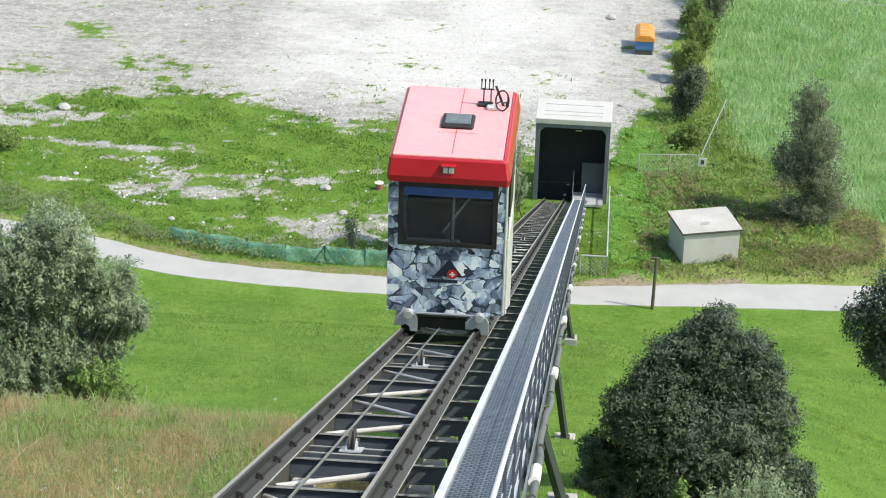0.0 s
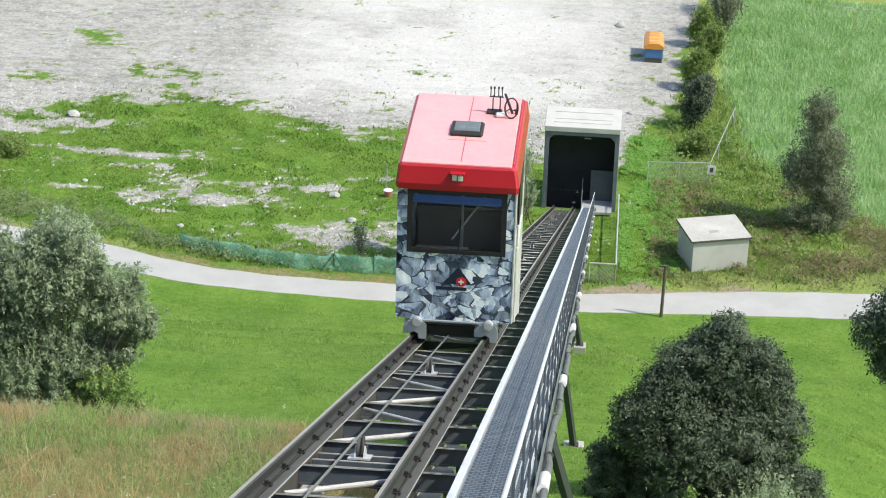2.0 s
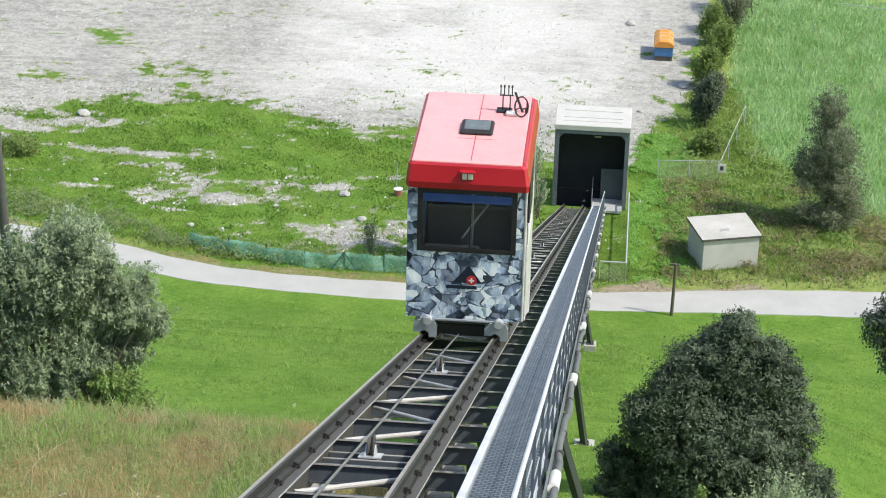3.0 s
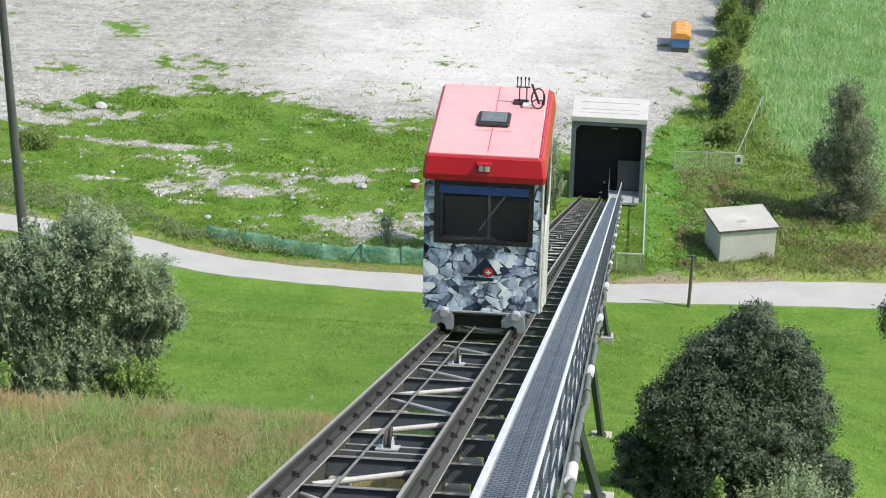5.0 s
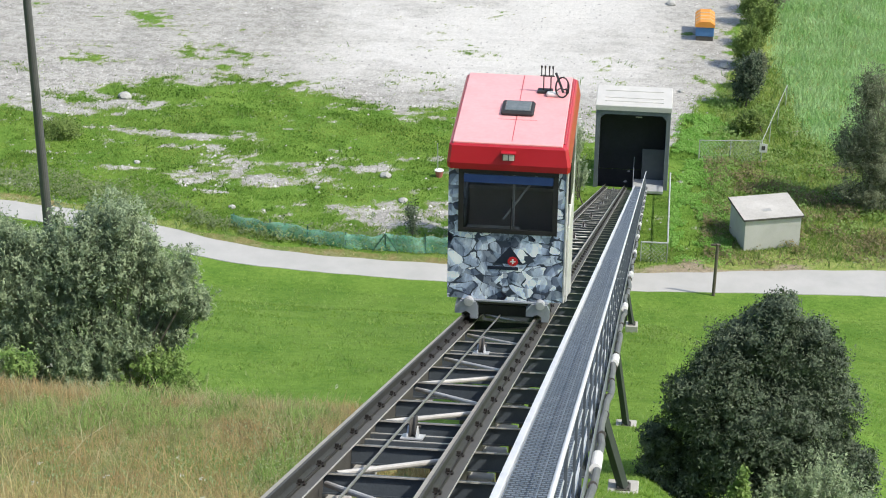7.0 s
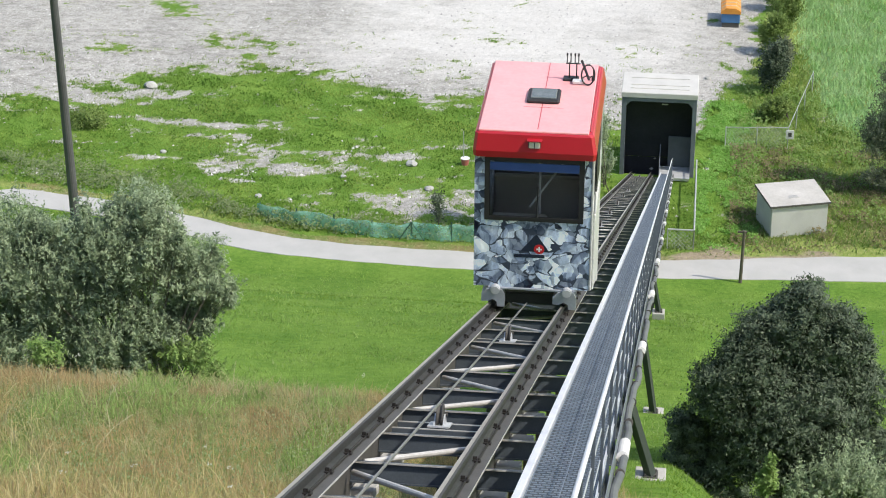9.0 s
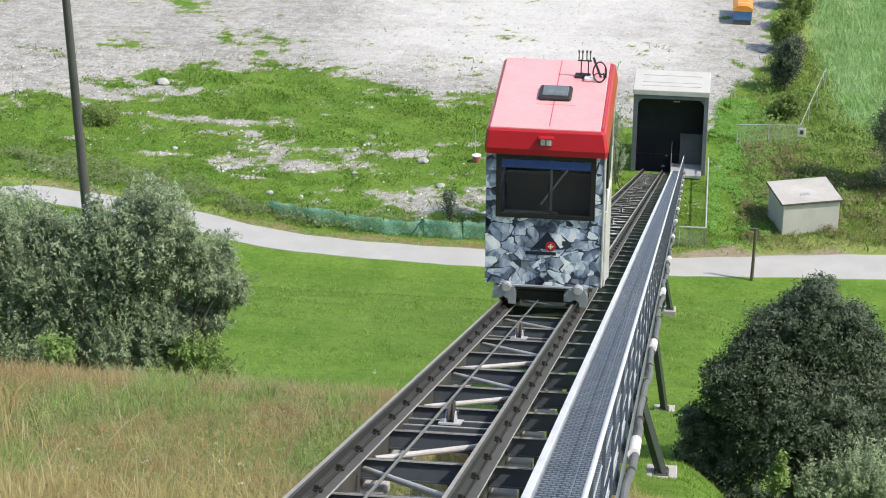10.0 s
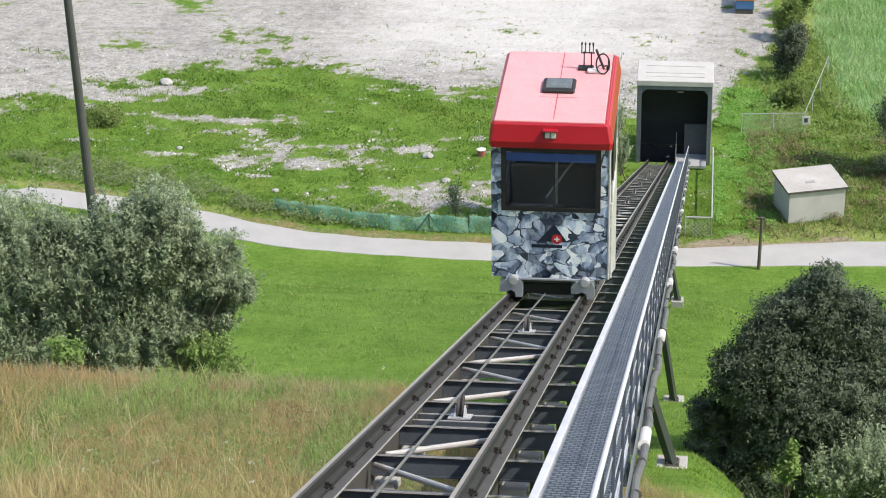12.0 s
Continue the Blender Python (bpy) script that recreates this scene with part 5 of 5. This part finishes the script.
plant("willow_bush", "grey-green willow thicket on the bank", "bush", (-9.3, 37.2),
      [((-9.6, 37.2, 41.30), (1.1, 1.1, 1.5)), ((-8.7, 37.0, 40.70), (0.9, 0.9, 1.2)), ((-10.8, 37.4, 41.20), (1.0, 1.0, 1.3)), ((-10.1, 37.2, 42.1), (0.4, 0.4, 0.6)), ((-9.0, 37.1, 41.9), (0.35, 0.4, 0.6)), ((-9.6, 36.6, 39.80), (1.5, 0.8, 1.5)), ((-8.6, 37.0, 39.60), (0.8, 0.7, 1.3))],
      leaf_willow, 2200, 46, 0.06, 0.075, 0.30, 0.04, droop=-0.4, stems=6, feather=True, group="willow thicket", sprays=(300, 0.18, 1500, 22, 0.06))
plant("sapling", "yellow-green sapling at the foot of the willows", "sapling", (-7.9, 33.6), [((-7.95, 33.6, 41.45), (0.16, 0.2, 0.34)), ((-7.7, 33.7, 41.4), (0.13, 0.2, 0.24))], leaf_herb, 70, 16, 0.08, 0.07, 0.4, 0.02, droop=-0.2, shell=0.3)
plant("shrub", "light green herb bush at the foot of the willows", "shrub", (-6.1, 36.4), [((-6.25, 36.3, 40.1), (0.4, 0.4, 0.4)), ((-5.85, 36.3, 40.1), (0.4, 0.4, 0.35)), ((-6.6, 36.2, 39.6), (0.45, 0.5, 0.5)), ((-5.75, 36.6, 39.5), (0.45, 0.5, 0.4)), ((-6.1, 36.4, 39.2), (0.7, 0.5, 0.5))], leaf_herb, 300, 30, 0.06, 0.07, 0.4, 0.02, droop=-0.2, stems=3, feather=True)
# tree whose branches reach in at the meadow's far side
plant("tree", "spreading green orchard tree casting shade on the meadow", "tree", (15.0, 85.0),
      [((14.6, 85, 18.6), (1.5, 1.5, 1.5)), ((13.5, 85, 17.8), (0.9, 1.0, 1.0)), ((15.6, 85, 19.6), (1.5, 1.5, 1.4)), ((14.6, 85, 16.6), (1.2, 1.2, 1.0))], leaf_dark, 900, 24, 0.2, 0.15, 0.5, 0.16, shell=0.5)
# behind the lane
plant("tree", "slender dull olive tree with feathery crown", "tree", (15.7, 134.7),
      [((15.5, 134.7, 5.0), (2.1, 1.8, 3.3)), ((15.2, 134.7, 7.4), (1.2, 1.1, 2.0)), ((16.3, 134.7, 2.6), (2.1, 1.7, 2.2)), ((14.5, 134.7, 3.8), (1.5, 1.4, 2.0)), ((15.6, 134.2, 1.1), (2.4, 1.6, 1.3))], leaf_grey, 800, 44, 0.24, 0.16, 0.30, 0.12, droop=-0.5, feather=True, sprays=(80, 0.5, 380, 24, 0.16))
for bx, by, tz, w, mat, lab in ((8.4, 150.2, 4.1, 1.2, leaf_dark, "dark green bush between lot and crop"), (8.5, 157.5, 3.4, 1.2, leaf_light, "light green hedge bush beside the lot"), (9.6, 162.0, 3.8, 1.4, leaf_light, "light green hedge bush beside the lot"),
                            (10.7, 169.0, 4.8, 1.7, leaf_grey, "olive bush beside the lot"), (9.0, 166.5, 3.4, 1.1, leaf_light, "light green hedge bush beside the lot"), (8.9, 153.4, 2.8, 1.1, leaf_grey, "olive bush beside the lot"),
                            (8.5, 145.5, 1.7, 1.2, leaf_light, "low light green bush by the wire fence"), (11.5, 174, 5.5, 2.0, leaf_dark, "dark green bush between lot and crop")):
    plant("bush", lab, "bush", (bx, by), [((bx, by, tz * 0.5), (w, w, tz * 0.5)), ((bx - w * 0.3, by, tz * 0.35), (w * 0.8, w * 0.8, tz * 0.36)), ((bx + w * 0.2, by, tz * 0.75), (w * 0.55, w * 0.6, tz * 0.3))],
          mat, 260, 40, 0.16, 0.16, 0.36, 0.06, droop=-0.3, stems=3, group="hedge bushes", feather=True)
plant("willow_bush", "tall feathery willow shrub beside the netting fence", "bush", (-7.9, 126.9), [((-7.8, 126.9, 4.6), (1.3, 1.2, 3.4)), ((-8.3, 126.9, 2.6), (1.2, 1.1, 2.0)), ((-7.2, 127.2, 5.5), (0.8, 0.8, 2.2))], leaf_willow, 420, 40, 0.14, 0.17, 0.3, 0.05, droop=-0.5, stems=4, feather=True)
plant("willow_bush", "feathery willow shrub beside the station", "bush", (-2.7, 132.8), [((-2.8, 132.8, 3.6), (1.1, 1.1, 3.0)), ((-3.6, 132.4, 2.4), (1.2, 1.1, 2.0)), ((-2.2, 133.4, 1.6), (0.8, 0.8, 1.4))], leaf_willow, 420, 40, 0.14, 0.16, 0.3, 0.05, droop=-0.5, stems=4, feather=True)
plant("sapling", "thin sapling in the gravel by the fence", "sapling", (-11.6, 125.7), [((-11.6, 125.7, 2.0), (0.45, 0.45, 1.0)), ((-11.5, 125.7, 1.0), (0.35, 0.35, 0.5))], leaf_dark, 90, 14, 0.16, 0.14, 0.4, 0.04, shell=0.2)
plant("bush", "low green bush on the waste ground", "bush", (-36.0, 139.2), [((-36.0, 139.2, 0.5), (1.3, 1.0, 0.7))], leaf_light, 260, 18, 0.2, 0.15, 0.45, 0.04, shell=0.4, stems=2)


# ---- grasses and herbs, too many to count ----
def blades(name, label, x, y, height, width, lean, mat, category="grass", bent=False):
    """Upright blades: single spikes, or bent ones near by."""
    n = len(x)
    z = ground_z(x, y)
    ang = rng.random(n) * math.pi
    side = np.stack([np.cos(ang), np.sin(ang), np.zeros(n)], -1) * width[:, None] / 2
    tip = rng.normal(size=(n, 2)) * lean[:, None]
    base = np.stack([x, y, z - 0.02], -1)
    mid = base + np.stack([tip[:, 0] * 0.35, tip[:, 1] * 0.35, height * 0.6], -1)
    top = base + np.stack([tip[:, 0], tip[:, 1], height], -1)
    if bent:
        v = np.stack([base - side, base + side, mid + side * 0.8, mid - side * 0.8, top], 1).reshape(-1, 3)
        k = np.arange(n)[:, None] * 5
        f = np.concatenate([k + np.array([[0, 1, 2]]), k + np.array([[0, 2, 3]]), k + np.array([[3, 2, 4]])])
    else:
        v = np.stack([base - side, base + side, top], 1).reshape(-1, 3)
        f = np.arange(3 * n).reshape(n, 3)
    tagged(new(name, sheet(name, v, f, mat)), label, category, kind="stuff")


def grassy(name, stops, big=0.5, share=0.4):
    m, tree, b = material(name, 0.8)
    g = tree.nodes.new("ShaderNodeNewGeometry")
    col = ramp(tree, g.outputs["Random Per Island"], stops)
    patch = ramp(tree, noisy(tree, position(tree), big, 4), [(0.35, stops[0][1]), (0.65, stops[-1][1])])
    col = blend(tree, share, col, patch)
    tree.links.new(col, b.inputs["Base Color"])
    b.inputs["Specular IOR Level"].default_value = 0.15
    soft_normal(tree, b, 0.3, 0.8)
    tr = tree.nodes.new("ShaderNodeBsdfTranslucent")
    tree.links.new(col, tr.inputs[0])
    mx = tree.nodes.new("ShaderNodeMixShader")
    mx.inputs[0].default_value = 0.45
    tree.links.new(b.outputs[0], mx.inputs[1])
    tree.links.new(tr.outputs[0], mx.inputs[2])
    tree.links.new(mx.outputs[0], tree.nodes["Material Output"].inputs["Surface"])
    return m


straw = grassy("dry_grass_blades", [(0.0, (0.24, 0.32, 0.10)), (0.4, (0.34, 0.38, 0.16)), (0.65, (0.46, 0.40, 0.21)), (0.85, (0.50, 0.35, 0.22)), (1.0, (0.64, 0.56, 0.36))], 0.6, 0.5)
russet = grassy("russet_seed_blades", [(0.0, (0.34, 0.26, 0.12)), (0.5, (0.53, 0.38, 0.19)), (1.0, (0.66, 0.50, 0.28))], 0.8, 0.4)
bank_green = grassy("bank_green_blades", [(0.0, (0.15, 0.27, 0.06)), (0.5, (0.30, 0.45, 0.13)), (1.0, (0.44, 0.57, 0.22))], 0.8, 0.5)
gold = grassy("golden_straw", [(0.0, (0.30, 0.32, 0.10)), (0.4, (0.52, 0.46, 0.19)), (0.75, (0.66, 0.54, 0.27)), (1.0, (0.78, 0.68, 0.42))], 0.9)
stalks = grassy("pale_stalks", [(0.0, (0.46, 0.44, 0.26)), (1.0, (0.66, 0.62, 0.42))])
lush = grassy("meadow_blades", [(0.0, (0.070, 0.185, 0.022)), (0.5, (0.145, 0.29, 0.038)), (1.0, (0.28, 0.41, 0.072))], 1.5, 0.75)
rough_green = grassy("waste_ground_blades", [(0.0, (0.070, 0.19, 0.022)), (0.4, (0.155, 0.33, 0.043)), (0.75, (0.255, 0.43, 0.072)), (1.0, (0.36, 0.45, 0.12))], 0.30, 0.65)
herb = grassy("herb_leaves", [(0.0, (0.12, 0.23, 0.045)), (0.5, (0.22, 0.37, 0.08)), (1.0, (0.36, 0.47, 0.19))], 0.4)
nettle = grassy("nettle_blades", [(0.0, (0.05, 0.13, 0.02)), (0.6, (0.11, 0.23, 0.035)), (1.0, (0.2, 0.33, 0.06))], 0.8)
cropleaf = grassy("crop_leaves", [(0.0, (0.22, 0.46, 0.13)), (0.5, (0.37, 0.64, 0.24)), (1.0, (0.58, 0.80, 0.45))], 0.35, 0.5)


def scatter(n, x0, x1, y0, y1, mask=None):
    x, y = rng.uniform(x0, x1, n), rng.uniform(y0, y1, n)
    if mask is None:
        return x, y
    k = rng.random(n) < mask(x, y)
    return x[k], y[k]


def off_road(x, y):
    near = np.interp(x, ROAD_X, ROAD_NEAR)
    far = np.interp(x, ROAD_X, ROAD_FAR)
    return ((y < near - 0.15) | (y > far + 0.15)).astype(float)


def bank_set(n, name, label, patch, height, width, lean, mat):
    x, y = scatter(n, -15, 4, 17, 36, lambda a, b: dry_mask(a, b) * patch(a, b))
    k = rng.random(len(x))
    blades(name, label, x, y, height[0] + height[1] * k ** 2.5, width[0] + width[1] * rng.random(len(x)), lean[0] + lean[1] * rng.random(len(x)), mat, bent=True)


def bank_patch(a, b):
    """Which growth holds the bank: low is green, high is russet."""
    return fbm(a + 70, b * 0.42, 1.25, 3) + 0.035 + 0.10 * smoothstep(26, 30, b)


bank_set(150000, "dry_grass", "tall dry grass with seed heads on the bank", lambda a, b: 0.25 + 0.75 * smoothstep(0.10, 0.04, np.abs(bank_patch(a, b) - 0.5)), (0.08, 0.22), (0.004, 0.006), (0.05, 0.14), straw)
bank_set(190000, "russet_grass", "russet grass in seed on the bank", lambda a, b: smoothstep(0.50, 0.57, bank_patch(a, b)), (0.08, 0.2), (0.004, 0.005), (0.04, 0.1), russet)
bank_set(220000, "green_grass", "green grass and herbs in the dry bank", lambda a, b: smoothstep(0.50, 0.43, bank_patch(a, b)), (0.07, 0.18), (0.006, 0.009), (0.05, 0.12), bank_green)
bank_set(120000, "tall_dry_grass", "tall arching straw-coloured grass on the bank", lambda a, b: np.clip(smoothstep(-4.5, -7.5, a) + smoothstep(24, 20, b), 0, 1) * smoothstep(28, 25, b) * smoothstep(0.44, 0.54, fbm(a + 300, b * 0.5, 1.2, 3)), (0.16, 0.34), (0.006, 0.008), (0.10, 0.22), gold)
bank_set(2600, "grass_stalks", "pale tall grass stalks standing above the bank", lambda a, b: 0.3 + 0.7 * (fbm(a + 30, b, 3.0, 2) > 0.5), (0.22, 0.3), (0.005, 0.005), (0.08, 0.25), stalks)
x, y = scatter(26000, -14, 2, 17, 29, lambda a, b: dry_mask(a, b) * smoothstep(0.52, 0.58, fbm(a + 210, b, 1.6, 3) + 0.10 * smoothstep(-4.5, -2.0, a) - 0.05))
pts = np.stack([x, y, ground_z(x, y) + 0.03 + 0.16 * rng.random(len(x))], -1)
nrm = np.tile([0.0, -0.5, 0.8], (len(x), 1)) + rng.normal(size=(len(x), 3)) * 0.45
bank_herb = grassy("grey_green_herb", [(0.0, (0.20, 0.28, 0.11)), (0.5, (0.32, 0.41, 0.19)), (1.0, (0.46, 0.53, 0.31))], 1.4)
tagged(new("bank_herbs", quad_cloud("bank_herbs", pts, nrm / np.linalg.norm(nrm, axis=1, keepdims=True), 0.022 + 0.030 * rng.random(len(x)), 0.45, bank_herb)), "grey-green herb leaves in the dry bank", "herbs", kind="stuff")
x, y = scatter(300000, -22, 18, 27, 82, lambda a, b: (1 - dry_mask(a, b)) * (1 - smoothstep(64, 82, b)))
blades("meadow_grass", "short green meadow grass", x, y, 0.03 + 0.045 * rng.random(len(x)), 0.014 + 0.012 * rng.random(len(x)), np.full(len(x), 0.05), lush)
x, y = scatter(220000, -42, 22, 64, 121.5, lambda a, b: off_road(a, b) * smoothstep(64, 84, b))
blades("meadow_grass", "short green meadow grass", x, y, 0.03 + 0.05 * rng.random(len(x)), 0.03 + 0.03 * rng.random(len(x)), np.full(len(x), 0.07), lush)


x, y = scatter(160000, -30, 18, 34, 120, lambda a, b: off_road(a, b) * (1 - dry_mask(a, b)) * smoothstep(0.47, 0.60, fbm(a, b, 1.6, 4)))
blades("meadow_herbs", "broad-leaved herbs scattered in the meadow", x, y, 0.05 + 0.10 * rng.random(len(x)), 0.02 + 0.035 * rng.random(len(x)), np.full(len(x), 0.08), herb)


def tufts(n, name, label, shift, mat, tall):
    x, y = scatter(n, -30, 18, 33, 120, lambda a, b: off_road(a, b) * (1 - dry_mask(a, b)) * smoothstep(0.50, 0.60, fbm(a + shift, b, 0.9, 4)))
    far = np.clip((y - 33) / 80, 0, 1)
    blades(name, label, x, y, tall * (0.4 + 0.6 * rng.random(len(x))), (0.014 + 0.014 * rng.random(len(x))) * (1 + 1.6 * far), np.full(len(x), 0.07), mat)


pale_blade = grassy("pale_meadow_blades", [(0.0, (0.18, 0.33, 0.06)), (0.5, (0.29, 0.46, 0.10)), (1.0, (0.42, 0.56, 0.19))], 0.9, 0.4)
tufts(60000, "dark_tufts", "darker green grass tufts in the meadow", 400.0, nettle, 0.08)
tufts(150000, "pale_tufts", "paler yellow-green grass tufts in the meadow", 500.0, pale_blade, 0.15)


def waste(a, b):
    return (1 - gravel_mask(a, b)) * off_road(a, b) * (1 - crop_mask(a, b)) * (1 - 0.9 * soil_mask(a, b)) * ~((a > -1.5) & (a < 3.4) & (b > 134.5) & (b < 139))


x, y = scatter(330000, -46, 16, 123, 158, lambda a, b: waste(a, b) ** 2 * (0.2 + 0.8 * smoothstep(0.38, 0.5, fbm(a + 90, b * 1.6, 1.5, 4))))
k = 0.3 + 0.7 * weeds_mask(x, y) + 0.25 * (wave(x, y, 1.5, 8) > 0.3)
blades("rough_grass", "rough tufted grass on the waste ground", x, y, (0.04 + 0.10 * rng.random(len(x))) * (0.6 + 1.2 * k), 0.04 + 0.05 * rng.random(len(x)), 0.06 + 0.1 * k, rough_green)
x, y = scatter(70000, -46, 6, 124, 152, lambda a, b: waste(a, b) * (fbm(a + 11, b * 1.5, 2.2, 4) > 0.56))
blades("nettles", "dark green nettle tufts on the waste ground", x, y, 0.06 + 0.14 * rng.random(len(x)), 0.06 + 0.06 * rng.random(len(x)), 0.06 + 0.08 * rng.random(len(x)), nettle)
x, y = scatter(12000, 6, 17, 130, 152, lambda a, b: (1 - crop_mask(a, b)) * weeds_mask(a, b) * (fbm(a, b, 1.8, 3) > 0.47))
pts = np.stack([x, y, ground_z(x, y) + 0.1 + 0.45 * rng.random(len(x))], -1)
nrm = np.tile([0.1, -0.4, 0.9], (len(x), 1)) + rng.normal(size=(len(x), 3)) * 0.35
tagged(new("broad_weeds", quad_cloud("broad_weeds", pts, nrm / np.linalg.norm(nrm, axis=1, keepdims=True), 0.10 + 0.14 * rng.random(len(x)), 0.6, herb)), "broad-leaved weeds beside the wire fence", "weeds", kind="stuff")
x, y = scatter(120000, -46, 20, 123, 160, lambda a, b: waste(a, b) * np.clip(weeds_mask(a, b) + 0.25 * (wave(a, b, 0.8, 9) > 0.55), 0, 1))
blades("weeds", "tall olive weeds and nettles on the verge", x, y, 0.10 + 0.45 * rng.random(len(x)) ** 2.5, 0.06 + 0.06 * rng.random(len(x)), 0.1 + 0.15 * rng.random(len(x)), herb)
x, y = scatter(26000, -45, 20, 122, 131, lambda a, b: soil_mask(a, b) * off_road(a, b))
blades("verge_grass", "withered verge grass along the lane", x, y, 0.04 + 0.12 * rng.random(len(x)) ** 2, 0.03 + 0.03 * rng.random(len(x)), 0.06 + 0.08 * rng.random(len(x)), straw)
x, y = scatter(30000, 3.5, 22, 124, 135, lambda a, b: waste(a, b) * weeds_mask(a, b) * (wave(a, b, 1.2, 3) > -0.2))
blades("dry_weeds", "withered yellow grass round the hut", x, y, 0.06 + 0.22 * rng.random(len(x)) ** 2, 0.05 + 0.04 * rng.random(len(x)), 0.08 + 0.1 * rng.random(len(x)), straw)
def leaf_bed(n, name, label, area, patch, tall, size, mat):
    x, y = scatter(n, *area, lambda a, b: waste(a, b) * patch(a, b))
    pts = np.stack([x, y, ground_z(x, y) + 0.04 + tall * rng.random(len(x)) * (0.3 + 0.7 * np.clip(fbm(x, y, 0.9, 3) * 1.6 - 0.3, 0, 1))], -1)
    nrm = np.tile([0.1, -0.45, 0.85], (len(x), 1)) + rng.normal(size=(len(x), 3)) * 0.4
    tagged(new(name, quad_cloud(name, pts, nrm / np.linalg.norm(nrm, axis=1, keepdims=True), size * (0.6 + 0.8 * rng.random(len(x))), 0.55, mat)), label, "plants", kind="stuff")


fresh = grassy("fresh_leaves", [(0.0, (0.12, 0.30, 0.045)), (0.5, (0.21, 0.45, 0.08)), (1.0, (0.36, 0.58, 0.18))], 0.8)
brownish = grassy("olive_brown_leaves", [(0.0, (0.10, 0.11, 0.045)), (0.5, (0.21, 0.20, 0.09)), (0.8, (0.30, 0.23, 0.13)), (1.0, (0.40, 0.37, 0.22))], 0.8)
leaf_bed(26000, "leafy_plants", "fresh green leafy plants beside the station", (3.5, 7.2, 125, 148), lambda a, b: smoothstep(0.42, 0.5, fbm(a + 17, b, 1.3, 3)), 0.26, 0.13, fresh)
leaf_bed(26000, "olive_weeds", "olive-brown withering weeds round the hut", (5.5, 20, 125, 140), lambda a, b: smoothstep(0.46, 0.56, fbm(a + 55, b * 1.4, 2.0, 3)), 0.75, 0.16, brownish)
verge_green = grassy("grey_green_verge_leaves", [(0.0, (0.12, 0.19, 0.07)), (0.5, (0.22, 0.30, 0.13)), (1.0, (0.36, 0.41, 0.23))], 0.8)
leaf_bed(52000, "verge_weeds", "tall grey-green weeds along the far side of the lane", (-46, -9, 124, 136),
         lambda a, b: smoothstep(0.9, 1.6, b - np.interp(a, ROAD_X, ROAD_FAR)) * (1 - smoothstep(2.2, 4.2, b - np.interp(a, ROAD_X, ROAD_FAR) - 1.5 * smoothstep(-24, -34, a))) * smoothstep(0.36, 0.48, fbm(a + 3, b * 1.4, 1.5, 3)), 0.75, 0.16, verge_green)
leaf_bed(16000, "green_herbs", "dark green herb clumps on the waste ground", (-44, 2, 125, 152), lambda a, b: smoothstep(0.58, 0.64, fbm(a + 31, b * 1.5, 1.6, 4)), 0.35, 0.17, nettle)
x, y = scatter(130000, 9, 36, 126, 178, crop_mask)
blades("crop", "tall pale green crop leaves swaying in a field", x, y, 0.22 + 0.32 * rng.random(len(x)), 0.05 + 0.06 * rng.random(len(x)), 0.12 + 0.2 * rng.random(len(x)), cropleaf, "crop")
# stray pale stones on the lot and in the bare patches
x, y = scatter(42000, -48, 8, 126, 172, lambda a, b: off_road(a, b) * np.clip(0.012 + gravel_mask(a, b) * (0.3 + 0.7 * (b < 152)), 0, 1))


def pebbles(x, y):
    n = len(x)
    s = 0.03 + np.where(y < 140, 0.12, 0.08) * rng.random(n) ** 3
    z = ground_z(x, y)
    a = rng.random(n) * 6.283
    corners = [(1, 0), (0, 1), (-1, 0), (0, -1)]
    v = []
    for u, w in corners:
        v.append(np.stack([x + s * (u * np.cos(a) - w * np.sin(a)), y + s * (u * np.sin(a) + w * np.cos(a)), z - 0.01], -1))
    v.append(np.stack([x + s * 0.3, y, z + s * 0.8], -1))
    v = np.stack(v, 1).reshape(-1, 3)
    base = np.arange(n)[:, None] * 5
    f = np.concatenate([base + np.array([[i, (i + 1) % 4, 4]]) for i in range(4)])
    m, tree, b = material("loose_stone", 0.9)
    g = tree.nodes.new("ShaderNodeNewGeometry")
    tree.links.new(ramp(tree, g.outputs["Random Per Island"], [(0.0, (0.24, 0.24, 0.24)), (1.0, (0.66, 0.66, 0.65))]), b.inputs["Base Color"])
    tagged(new("loose_stones", sheet("loose_stones", v, f, m)), "loose pale stones strewn over the gravel lot", "stones", kind="stuff")


pebbles(x, y)
# white flower heads in the bank
x, y = scatter(34, -13, -1, 19, 32, dry_mask)
n = len(x)
pts = np.stack([x, y, ground_z(x, y) + 0.3 + 0.15 * rng.random(n)], -1)
pts = np.repeat(pts, 6, axis=0) + rng.normal(size=(n * 6, 3)) * np.array([0.022, 0.022, 0.006])
nrm = np.tile([0.0, -0.3, 1.0], (len(pts), 1)) + rng.normal(size=(len(pts), 3)) * 0.2
flower = grassy("white_umbels", [(0.0, (0.5, 0.5, 0.42)), (1.0, (0.75, 0.75, 0.68))])
tagged(new("flowers", quad_cloud("flowers", pts, nrm, np.full(len(pts), 0.024), 0.8, flower)), "white flower umbels in the dry grass", "flowers", kind="stuff")
